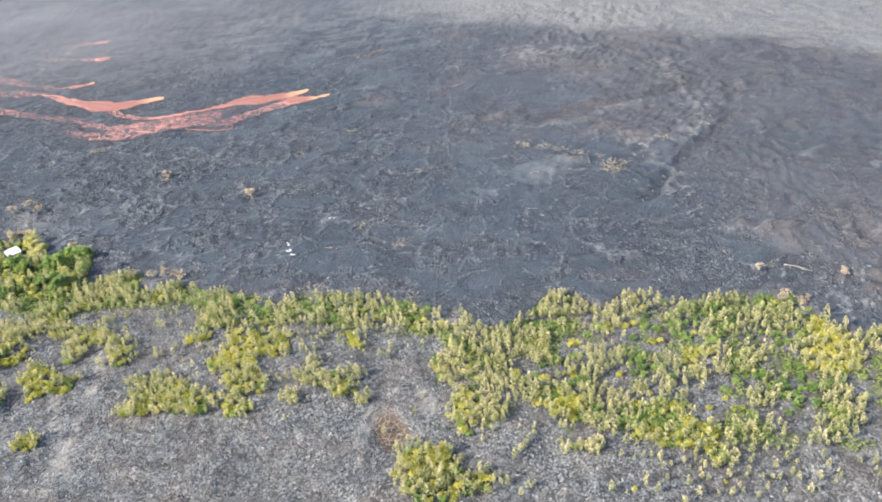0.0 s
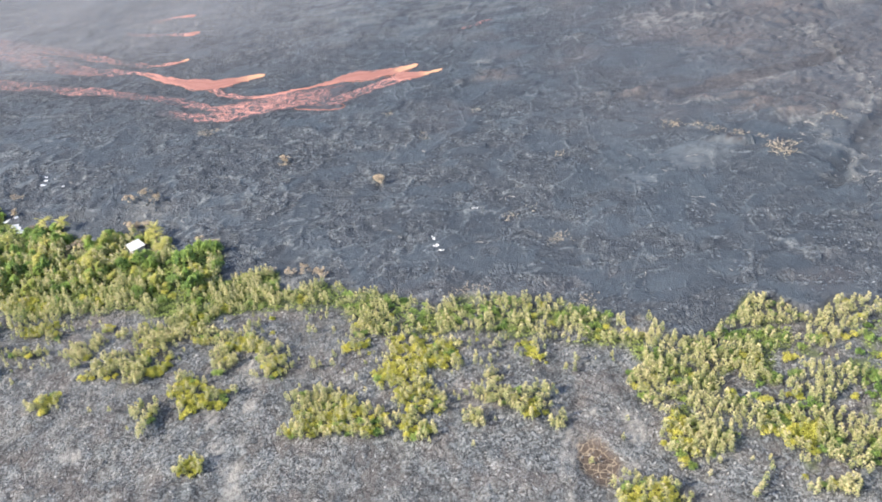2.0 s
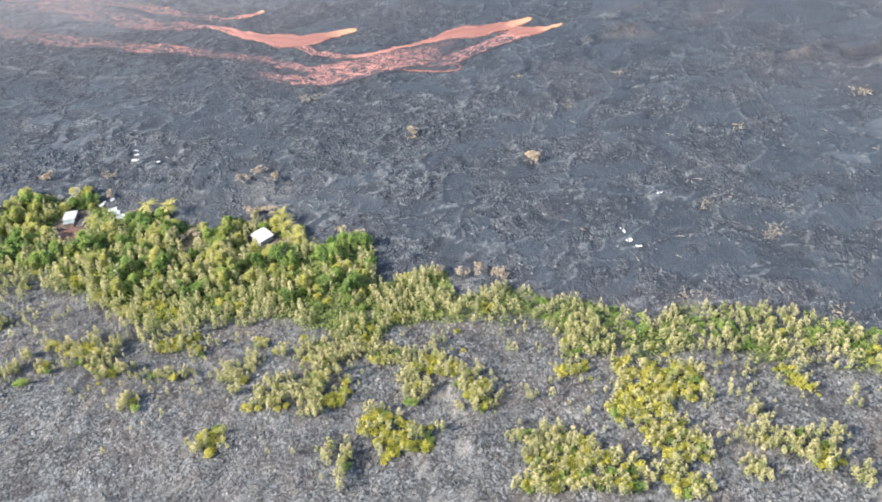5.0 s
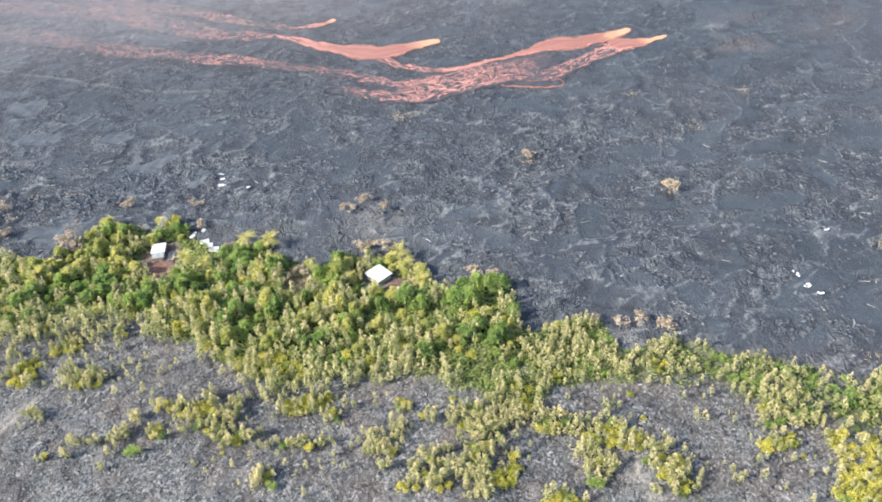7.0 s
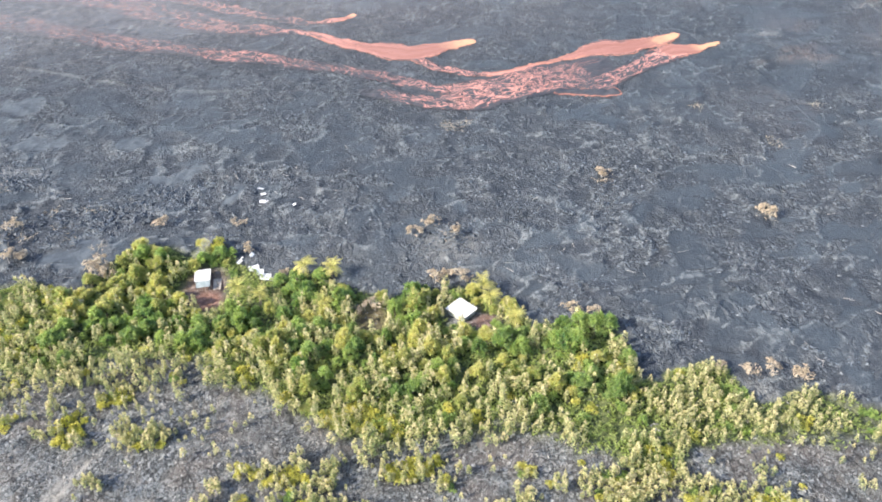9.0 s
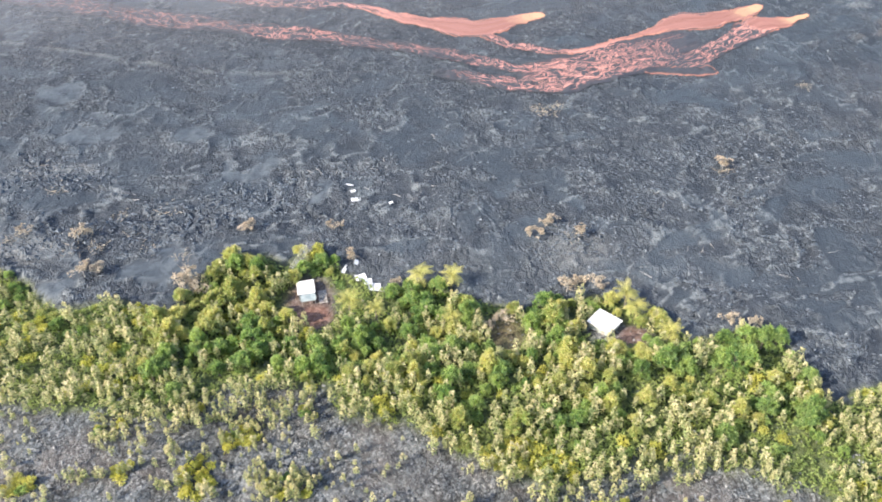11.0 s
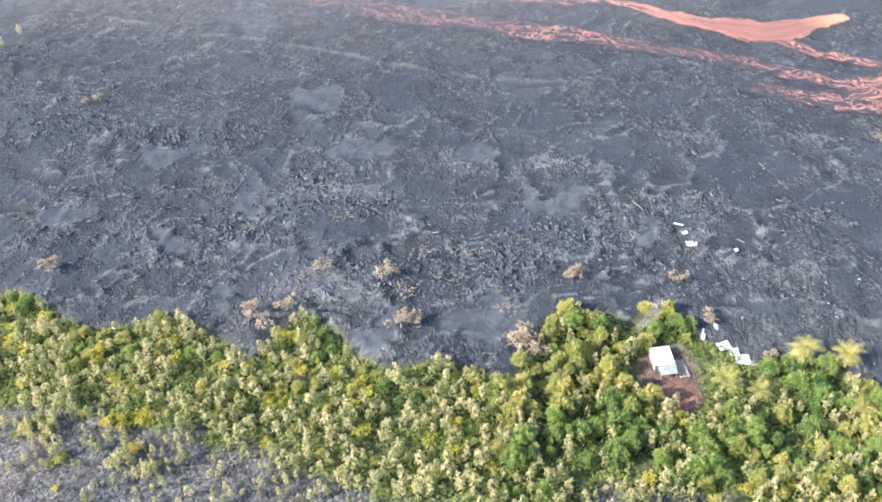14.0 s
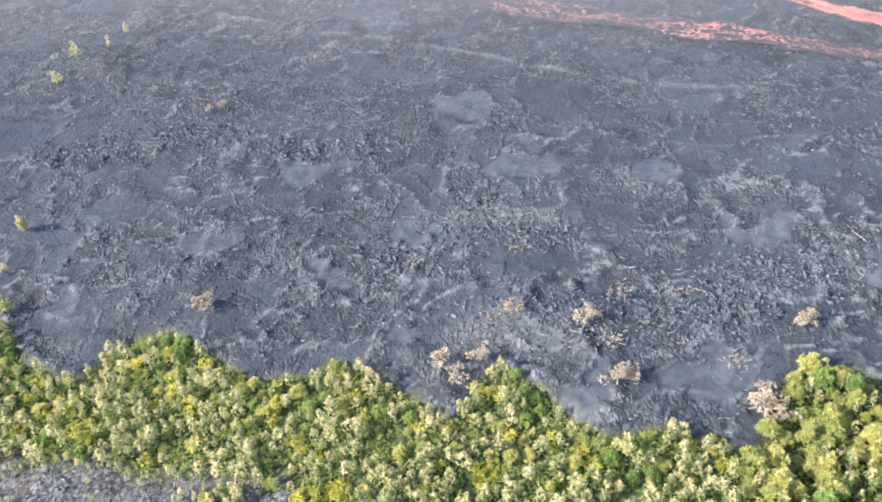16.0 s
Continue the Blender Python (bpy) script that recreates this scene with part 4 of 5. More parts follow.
class Growth:
    """Collects the places of one kind; the first ones become things, what is past them one mesh."""

    def __init__(self, name, variants, trunk_mat, crown_mats, label, category, group, most=300):
        self.name, self.variants, self.mats, self.tags, self.most = name, variants, [trunk_mat, *crown_mats], (label, category, group), most
        self.places = []

    def build(self):
        first = [None] * len(self.variants)
        for i, (x, y, z, turn, size, tall) in enumerate(self.places[:self.most]):
            k = i % len(self.variants)
            m = at_place(x, y, z, turn, size, tall)
            if first[k] is None:
                first[k] = as_thing(self.name, self.variants[k], self.mats[0], self.mats[1:], *self.tags)
                first[k].matrix_basis = m
            else:
                held = first[k].matrix_basis.copy()
                first[k].matrix_basis = Matrix.Identity(4)
                copy_thing(first[k], m)
                first[k].matrix_basis = held
        rest = np.array(self.places[self.most:])
        if not len(rest):
            return
        vs, fs, ids, tints, base = [], [], [], [], 0
        for k, ((tv, tf), (cv, cf), idx) in enumerate(self.variants):
            mine = rest[k::len(self.variants)]
            n = len(mine)
            if not n:
                continue
            tv, tf = tv[:13], tf[:15] if len(tf) > 15 else tf
            # a thicket hides part of each crown: it keeps three leaves of four
            kept = np.arange(len(cf)) % 4 < 3
            cv, idx = cv.reshape(-1, 3, 3)[kept].reshape(-1, 3), idx[kept]
            cf = np.arange(len(cv)).reshape(-1, 3)
            tf = tf[(tf < len(tv)).all(1)]
            v, f = merge([(tv, tf), (cv, cf)])
            ix = np.concatenate([np.zeros(len(tf), int), idx + 1])
            c, s = np.cos(mine[:, 3])[:, None], np.sin(mine[:, 3])[:, None]
            size, tall = mine[:, 4][:, None], mine[:, 5][:, None]
            w = np.stack([(v[None, :, 0] * c - v[None, :, 1] * s) * size + mine[:, :1], (v[None, :, 0] * s + v[None, :, 1] * c) * size + mine[:, 1:2], v[None, :, 2] * size * tall + mine[:, 2:3]], 2)
            vs.append(w.reshape(-1, 3))
            fs.append((f[None] + base + len(v) * np.arange(n)[:, None, None]).reshape(-1, 3))
            ids.append(np.tile(ix, n))
            tints.append(np.repeat(rng.uniform(0, 1, n), len(v)))
            base += n * len(v)
        me = mesh_of(self.name + "_thicket", np.concatenate(vs), np.concatenate(fs), self.mats, np.concatenate(ids), {"tint": np.concatenate(tints)})
        label, category, _ = self.tags
        tagged(new(self.name + "_thicket", me), "thicket of " + label, category, kind="stuff")


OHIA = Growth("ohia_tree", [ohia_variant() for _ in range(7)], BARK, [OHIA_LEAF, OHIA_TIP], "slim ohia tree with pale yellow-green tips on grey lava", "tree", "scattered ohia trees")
BROAD = Growth("broadleaf_tree", [broad_variant(rng.uniform(2.0, 2.9), rng.uniform(4.4, 6.2), 27, 8) for _ in range(6)], BARK, [GREEN_LEAF, GREEN_TOP_LEAF], "leafy green broadleaf tree in the grove round the huts", "tree", "grove trees")
GOLDEN = Growth("yellow_green_tree", [broad_variant(rng.uniform(1.7, 2.5), rng.uniform(4.2, 6.0), 27, 7) for _ in range(5)], BARK, [GOLD_LEAF, PALE_TOP_LEAF], "yellow-green leafy tree in the grove beside the lava", "tree", "yellow-green trees")
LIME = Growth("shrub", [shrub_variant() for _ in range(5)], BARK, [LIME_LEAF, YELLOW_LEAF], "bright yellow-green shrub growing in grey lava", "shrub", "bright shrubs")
GREEN = Growth("green_shrub", [shrub_variant() for _ in range(4)], BARK, [GREEN_LEAF, GREEN_TOP_LEAF], "low dark green shrub between the ohia trees", "shrub", "green shrubs")
DEAD = Growth("scorched_tree", [dead_variant() for _ in range(5)], CHARRED, [SCORCHED], "heat-scorched brown tree at the edge of the lava", "dead tree", "scorched trees")

taken = {}


def free_spot(x, y, gap):
    gx, gy = int(x // 2), int(y // 2)
    reach = int(gap // 2) + 2
    for i in range(gx - reach, gx + reach + 1):
        for j in range(gy - reach, gy + reach + 1):
            for (px, py, pg) in taken.get((i, j), ()):
                if (px - x) ** 2 + (py - y) ** 2 < (0.5 * (gap + pg)) ** 2:
                    return False
    taken.setdefault((gx, gy), []).append((x, y, gap))
    return True


def plant(kind, x, y, size, tall=1.0, gap=1.5):
    if free_spot(x, y, gap):
        kind.places.append((x, y, 0.0, rng.uniform(0, 6.28), size, tall))


def keep_clear(x, y, r):
    taken.setdefault((int(x // 2), int(y // 2)), []).append((x, y, 2 * r))


# the yards, the huts and the pit stay open
# some spots only open the camera's view to roofs and sheets
for cx, cy, r in ((-295.5, 352, 4.2), (-292.5, 343, 4.8), (-298, 345, 2.6), (-289, 339, 3.6), (-289.5, 346, 4.0), (-289.5, 352, 3.6), (-296, 347, 3.0), (-302, 360, 2.5), (-279, 357, 3.0), (-274, 354, 2.5), (-284, 360, 2.0), (-211, 332, 4.2), (-211.5, 327.5, 2.6), (-214, 329, 2.2), (-205, 327, 3.4), (-241, 335, 4.0), (-28, 199, 6.0), (-26, 188, 5.0), (-301, 350, 3.0), (-301.5, 344.5, 2.6), (-277, 349.5, 3.6), (-282, 352, 3.0), (-237, 329, 4.2), (-239, 323, 2.5), (-24, 230, 8.0), (-20, 216, 7.0), (-34, 241, 3.0), (-11, 234, 4.0), (-10, 208, 4.0), (-127, 266, 5.0), (-119, 238, 4.0)):
    keep_clear(cx, cy, r)

PALMS_AT = [(-282.7, 344, 1.0), (-253.2, 335.4, 0.9), (-261.3, 353.6, 1.1), (-252.8, 351.6, 1.0), (-203.7, 338.6, 1.1), (-201.4, 334.5, 1.0), (-195.6, 323.7, 0.9), (-275, 340.9, 0.8)]
for cx, cy, r in PALMS_AT:
    keep_clear(cx, cy, 1.6)
plant(LIME, -293.6, 333.6, 1.5, 1.2, 3.5)
# single trees that stand out by the huts
for kind, px, py, size, tall in ((LIME, -292.9, 366.0, 1.5, 1.6), (BROAD, -296.5, 360.0, 0.85, 0.9), (BROAD, -291.0, 362.0, 0.9, 0.9), (BROAD, -287.3, 362.5, 0.7, 0.9), (GREEN, -274.6, 341.5, 1.8, 1.1), (BROAD, -260.4, 345.5, 1.0, 1.0),
                                 (GOLDEN, -225.5, 334.0, 1.5, 1.1), (GOLDEN, -222.5, 338.5, 1.1, 1.1), (GOLDEN, -223.5, 319.5, 1.2, 1.2), (GOLDEN, -245.0, 314.5, 1.2, 1.4), (GOLDEN, -196.6, 332.5, 1.0, 1.0), (GOLDEN, -239.5, 318.0, 0.9, 1.0)):
    plant(kind, px, py, size, tall, 2.6 * size)

# patches of growth on the old flow: x, y, half sizes, and o: slim trees, l: bright shrubs, m: both, g: green shrubs
PATCHES_A = [(-444, 325, 5.6, 3.8, "o"), (-435, 317, 2.4, 2.4, "l"), (-421, 329, 6.8, 2.2, "l"), (-420, 317, 2.4, 2, "o"), (-418, 321, 2.7, 0.8, "m"), (-414, 315, 2.5, 1.9, "o"), (-407, 318, 1, 2.2, "o"), (-400, 330, 5.2, 2.5, "o"), (-357, 286, 3.7, 2.6, "m"), (-350, 283, 1.2, 0.6, "o"), (-344, 287, 1.6, 0.7, "o"), (-342, 303, 1.9, 1.8, "m"), (-340, 288, 3.9, 0.6, "o"), (-339, 299, 2.6, 1.1, "o"), (-337, 303, 2.1, 1.5, "m"), (-333, 289, 2.8, 2.1, "l"), (-323, 284, 1.5, 1.2, "o"), (-322, 294, 1.6, 1.1, "o"), (-321, 306, 5.8, 2, "o"), (-316, 287, 4.7, 5.1, "l"), (-314, 303, 1.7, 1, "o"), (-307, 298, 4, 4, "m"), (-306, 297, 3.7, 2.3, "l"), (-304, 268, 3.3, 1.4, "o")]
PATCHES_B = [(-302, 286, 2.6, 2.2, "o"), (-298, 281, 2.6, 1.1, "o"), (-295, 283, 5.2, 3.3, "o"), (-294, 253, 1.9, 1, "m"), (-293, 282, 3.9, 2.3, "m"), (-291, 303, 2.2, 1.9, "m"), (-289, 254, 1.5, 1, "o"), (-286, 258, 4.3, 1.3, "o"), (-276, 249, 1.2, 0.6, "o"), (-276, 260, 2.3, 2.9, "o"), (-273, 266, 1.9, 1.1, "o"), (-270, 255, 4.3, 1.2, "g"), (-267, 271, 3.3, 1.9, "m"), (-266, 261, 2.4, 1.6, "m"), (-261, 270, 2.6, 2.4, "m"), (-258, 262, 1.6, 1.1, "o"), (-254, 268, 4.9, 4.9, "m"), (-249, 260, 1.6, 1.6, "o"), (-248, 248, 0.8, 0.6, "o"), (-246, 268, 3.3, 3.3, "o"), (-245, 289, 4.7, 3.4, "l"), (-243, 259, 4.9, 3.4, "o"), (-236, 286, 5.2, 5.7, "l"), (-233, 245, 2, 2.2, "o")]
PATCHES_C = [(-230, 244, 2.2, 2.2, "m"), (-226, 270, 5.6, 3.3, "m"), (-225, 256, 8, 1.6, "o"), (-224, 269, 4.4, 2.3, "l"), (-217, 265, 1.7, 3, "m"), (-212, 269, 1.3, 0.6, "o"), (-206, 226, 2, 1.8, "o"), (-203, 229, 5.1, 4.9, "l"), (-203, 254, 5.5, 2.9, "o"), (-203, 255, 3.4, 3.1, "m"), (-201, 247, 1.8, 1.1, "o"), (-199, 259, 1, 3.7, "o"), (-198, 260, 1.6, 4.3, "o"), (-198, 269, 2.1, 1.8, "m"), (-197, 267, 1.8, 1.9, "o"), (-193, 242, 1.9, 1.5, "o"), (-193, 242, 2.1, 1.8, "l"), (-192, 265, 1.2, 0.8, "l"), (-190, 264, 1.8, 1.8, "o"), (-189, 249, 1.9, 1.1, "m"), (-188, 251, 3.1, 1.5, "o"), (-187, 245, 5.1, 4, "o"), (-186, 241, 2.5, 2.2, "m"), (-186, 242, 2.4, 1.9, "o")]
PATCHES_D = [(-178, 240, 1.1, 0.6, "o"), (-178, 249, 2.2, 0.7, "m"), (-177, 245, 4, 6.2, "o"), (-175, 241, 1.4, 3.1, "o"), (-175, 263, 6.7, 6.8, "o"), (-174, 238, 1.4, 2, "o"), (-174, 254, 4.2, 2.1, "o"), (-173, 262, 4.6, 4.5, "m"), (-169, 221, 1.3, 5.3, "o"), (-169, 244, 2.8, 4.8, "l"), (-169, 265, 6.3, 5.1, "m"), (-164, 219, 1.5, 7, "o"), (-158, 234, 3.6, 4, "l"), (-157, 234, 3.8, 3.7, "m"), (-155, 260, 6.4, 4.5, "o"), (-154, 220, 1.9, 0.6, "l"), (-149, 228, 6.6, 7.2, "l"), (-147, 246, 4.4, 4.9, "o"), (-144, 198, 3.4, 4.2, "l"), (-142, 255, 6.8, 5, "m"), (-134, 237, 1.8, 1, "o"), (-129, 244, 4.1, 7.9, "m"), (-119, 240, 5.4, 2.4, "o"), (-116, 211, 4.2, 2.1, "o")]
PATCHES_E = [(-110, 225, 8.2, 4.2, "o"), (-103, 216, 14.5, 7.7, "m"), (-100, 251, 4.6, 3, "l"), (-96, 260, 8.9, 4, "o"), (-83, 241, 10.1, 10.2, "l"), (-78, 209, 4.5, 4.2, "m"), (-78, 223, 7.9, 6.1, "m"), (-72, 244, 7.3, 5.6, "m"), (-60, 212, 2.7, 3.7, "o"), (-54, 229, 2.8, 2.6, "o"), (-48, 220, 9.6, 4.5, "o"), (-43, 214, 3.6, 3, "m"), (-42, 243, 2.7, 5.5, "l"), (-36, 209, 1.5, 4.5, "o"), (-27, 192, 0.9, 2.9, "o"), (-14, 177, 9.6, 7.5, "m"), (-10, 171, 11.4, 7.8, "m"), (-8, 225, 5.5, 7.2, "o"), (-2, 202, 4.2, 8.5, "m"), (2, 199, 7.1, 5.7, "o"), (23, 232, 5.9, 6, "o"), (29, 201, 8.8, 6.1, "m"), (33, 180, 4.1, 2.6, "o"), (53, 191, 8.4, 6.5, "g")]
PATCHES_F = [(60, 186, 11.3, 9.2, "l"), (70, 172, 3.2, 3.7, "o"), (76, 221, 5.5, 2.5, "l"), (119, 217, 8.6, 11.8, "l")]
for cx, cy, rx, ry, kind in PATCHES_A + PATCHES_B + PATCHES_C + PATCHES_D + PATCHES_E + PATCHES_F:
    # bushes first, then the slim trees that stand up between them
    for what, share, gap in ((LIME, {"l": 1.3, "m": 0.8}.get(kind, 0.1), 1.6), (GREEN, {"g": 1.0, "m": 0.25}.get(kind, 0.1), 1.5), (OHIA, {"o": 1.2, "m": 1.2, "l": 0.55, "g": 0.4}[kind], 0.95)):
        for _ in range(max(1 if share >= 0.8 else 0, int(share * 3.2 * rx * ry / gap ** 2))):
            w = rng.uniform(0, 6.28)
            q = math.sqrt(rng.uniform(0, 1)) * (1 + 0.25 * math.sin(2 * w + cx) + 0.18 * math.sin(3 * w + cy)) * (rng.uniform(0.85, 1.3) if what is OHIA else rng.uniform(0.8, 1.15))
            if what is OHIA:
                plant(what, cx + q * rx * math.cos(w), cy + q * ry * math.sin(w), rng.uniform(0.55, 0.95), rng.uniform(0.75, 1.1), gap)
            else:
                plant(what, cx + q * rx * math.cos(w), cy + q * ry * math.sin(w), rng.uniform(0.6, 1.05), rng.uniform(0.8, 1.2), gap)


def band(x, y):
    """How far a point lies up the belt of growth: below 0 thin ground, 1 at the edge of the young flow."""
    low, top = thin_y(x), edge_y(x)
    return (y - low) / np.maximum(top - low, 4.0)


def fill(kind, n, x0, x1, chance, size, gap, tall=(0.85, 1.2)):
    x = rng.uniform(x0, x1, n)
    y = thin_y(x) + rng.uniform(-70, 95, n)
    u = rng.uniform(0, 1, n)
    ok = (u < chance(x, y)) & (y < edge_y(x) - 1.2)
    for px, py in zip(x[ok], y[ok]):
        plant(kind, px, py, rng.uniform(*size), rng.uniform(*tall), gap)


def grove(x, y):
    """The leafy grove round the huts, 0 to 1."""
    b = band(x, y)
    g = smoothstep(-345, -325, x) * smoothstep(-150, -185, x)
    return g * smoothstep(0.02, 0.25, b + 0.15 * fbm(x / 9, y / 9, 2, 51))


# tall trees of the grove, then its mixed lower growth
fill(GOLDEN, 900, -338, -296, lambda x, y: smoothstep(0.3, 0.6, band(x, y)) * 0.85, (0.6, 1.25), 2.4, (0.75, 1.35))
fill(GOLDEN, 1500, -296, -165, lambda x, y: grove(x, y) * smoothstep(0.0, 0.5, fbm(x / 9, y / 7, 2, 64)) * 0.8, (0.5, 1.15), 2.6, (0.75, 1.4))
fill(BROAD, 2300, -335, -165, lambda x, y: grove(x, y) * smoothstep(-0.4, 0.4, fbm(x / 10, y / 8, 2, 60) + 0.9 * band(x, y) - 0.35) * 0.8, (0.45, 1.2), 2.8, (0.75, 1.35))
fill(BROAD, 2600, -520, -335, lambda x, y: smoothstep(0.15, 0.4, band(x, y)) * smoothstep(0.1, 0.6, fbm(x / 14, y / 10, 2, 52)) * 0.35, (0.5, 0.75), 3.2, (0.7, 0.9))
fill(GOLDEN, 2600, -525, -338, lambda x, y: smoothstep(0.05, 0.3, band(x, y)) * smoothstep(-0.2, 0.3, fbm(x / 11, y / 9, 2, 65)) * 0.7, (0.5, 0.85), 2.7, (0.6, 0.95))
fill(LIME, 3400, -520, -150, lambda x, y: smoothstep(-0.05, 0.15, band(x, y)) * smoothstep(0.05, 0.55, fbm(x / 10, y / 8, 3, 53) + np.where(x < -338, 0.25, 0.0)) * 0.85, (0.8, 1.45), 2.0)
fill(GREEN, 3000, -520, -100, lambda x, y: smoothstep(0.0, 0.2, band(x, y)) * smoothstep(-0.1, 0.5, fbm(x / 12, y / 9, 3, 54)) * np.where(x < -335, 0.35, 0.8), (0.8, 1.3), 2.0)
fill(GREEN, 4500, -110, 130, lambda x, y: smoothstep(0.1, 0.3, band(x, y)) * smoothstep(-0.05, 0.45, fbm(x / 11, y / 8, 3, 55)) * 0.9, (0.7, 1.1), 2.0)
fill(LIME, 2500, -130, 135, lambda x, y: smoothstep(0.0, 0.2, band(x, y)) * smoothstep(0.3, 0.7, fbm(x / 8, y / 8, 3, 56)) * 0.9, (0.6, 0.95), 1.8)
# slim trees: thick along the belt, thinning out below it
fill(OHIA, 30000, -170, 140, lambda x, y: smoothstep(-0.05, 0.18, band(x, y)) * smoothstep(-0.6, -0.05, fbm(x / 8, y / 7, 3, 57) - 0.45 * smoothstep(-10, 30, x) * smoothstep(0.95, 0.6, band(x, y))) * 0.95, (0.55, 0.95), 1.2, (0.85, 1.2))
fill(OHIA, 17000, -525, -330, lambda x, y: smoothstep(-0.1, 0.15, band(x, y)) * smoothstep(-0.75, -0.1, fbm(x / 7, y / 6, 2, 98)) * 0.9, (0.65, 1.45), 1.9, (0.7, 1.0))
fill(OHIA, 9000, -335, -165, lambda x, y: smoothstep(np.where(x < -285, -0.4, -0.16), 0.02, band(x, y)) * smoothstep(1.3, 0.7, band(x, y)) * smoothstep(-0.5, 0.1, fbm(x / 9, y / 9, 3, 58)) * 0.9, (0.75, 1.25), 1.6, (0.9, 1.3))
fill(OHIA, 20000, -525, 130, lambda x, y: smoothstep(-40, -4, y - thin_y(x)) * smoothstep(-0.2, 0.3, fbm(x / 13, y / 9, 3, 59)) * (y < thin_y(x) + 2) * np.where(x < -285, 0.85, 0.40), (0.40, 0.85), 1.5, (0.8, 1.1))
fill(OHIA, 14000, -525, 130, lambda x, y: smoothstep(-60, -20, y - thin_y(x)) * smoothstep(-0.2, 0.5, fbm(x / 13, y / 9, 3, 62)) * (y < thin_y(x)) * np.where(x > -20, 0.12, 0.5), (0.30, 0.62), 1.7)
fill(LIME, 5000, -525, 130, lambda x, y: smoothstep(-45, -5, y - thin_y(x)) * smoothstep(0.25, 0.6, fbm(x / 9, y / 7, 3, 63)) * (y < thin_y(x)) * 0.3, (0.35, 0.7), 2.0)

# scorched trees along and on the flow's edge
SCORCHED_AT = [(-315, 380), (-289, 379), (-220, 374), (-212, 367), (-227, 368), (-401, 363), (-397, 360), (-392, 365), (-361, 359), (-358, 362), (-329, 357), (-327,
        353), (-331, 354), (-367, 378), (-216, 348), (-219, 347), (-211, 347), (-178, 326), (-172, 325), (-141, 300), (-134, 298), (-128, 298), (-122, 296),
        (111, 265), (140, 258), (115, 247), (118, 242), (-463, 379), (-385, 380), (-107, 372), (-105, 369), (-486, 474), (-157, 400), (-282, 364), (-238,
        337), (-243, 334), (-269, 354)]
for px, py in SCORCHED_AT:
    DEAD.places.append((px, py, 0.0, rng.uniform(0, 6.28), rng.uniform(0.85, 1.35) * (1.25 if px < -320 else 1.0), rng.uniform(0.6, 0.95)))
    if rng.uniform() < 0.6:
        DEAD.places.append((px + rng.normal(0, 1.6), py + rng.normal(0, 1.2), 0.0, rng.uniform(0, 6.28), rng.uniform(0.6, 1.0), rng.uniform(0.5, 0.9)))

# a few survivors islanded by the flow in the far west
for px, py, n, r in ((-557, 511, 3, 9.0), (-544, 524, 2, 8.0), (-526, 408, 4, 0.9), (-524, 390, 2, 1.2), (-515, 377, 3, 2.0), (-554, 490, 3, 5.0)):
    for k in range(n):
        OHIA.places.append((px + rng.normal(0, r * 0.5), py + rng.normal(0, r * 0.4), 0.0, rng.uniform(0, 6.28), rng.uniform(0.8, 1.3), rng.uniform(0.8, 1.1)))

for kind in (OHIA, BROAD, GOLDEN, LIME, GREEN, DEAD):
    spots = np.array(kind.places)
    spots[:, 2] = land(spots[:, 0], spots[:, 1])[0]
    kind.places = [tuple(row) for row in spots]
# the scattered trees by the belt's west and middle come first
OHIA.places.sort(key=lambda q: (not (-330 < q[0] < -40 and q[1] < float(thin_y(q[0])) + 1), 0))
for kind in (OHIA, BROAD, GOLDEN, LIME, GREEN, DEAD):
    kind.build()


# ---- low fern and grass between the trees ----
def make_undergrowth():
    n = 120000
    x = rng.uniform(-525, 135, n)
    y = thin_y(x) + rng.uniform(-8, 80, n)
    z, m = land(x, y)
    hump = fbm(x / 4, y / 4, 3, 71)
    chance = m["litter"] * (1 - m["soil"]) * smoothstep(-0.5, 0.1, hump + 0.3 * smoothstep(-100, -180, x)) * (y < edge_y(x) - 0.8) * smoothstep(0.25, 0.05, m["soil"])
    ok = rng.uniform(0, 1, n) < chance
    for cx, cy, r in ((-211, 332, 5.5), (-295.5, 352, 4.5), (-291, 351.5, 3.0), (-293, 343, 5.0), (-241, 335, 4.0)):
        ok &= np.hypot(x - cx, y - cy) > r
    c = np.stack([x, y, z + 0.25 + 0.8 * np.clip(hump + 0.4, 0, 1.2)], 1)[ok]
    v, f = blades(c, np.tile((0.0, 0.0, 1.0), (len(c), 1)), 0.75, 0.22, 4, 0.7)
    me = mesh_of("undergrowth", v, f, [FERN_LEAF])
    tagged(new("undergrowth", me), "low green fern and grass between the trees", "undergrowth", kind="stuff")


make_undergrowth()


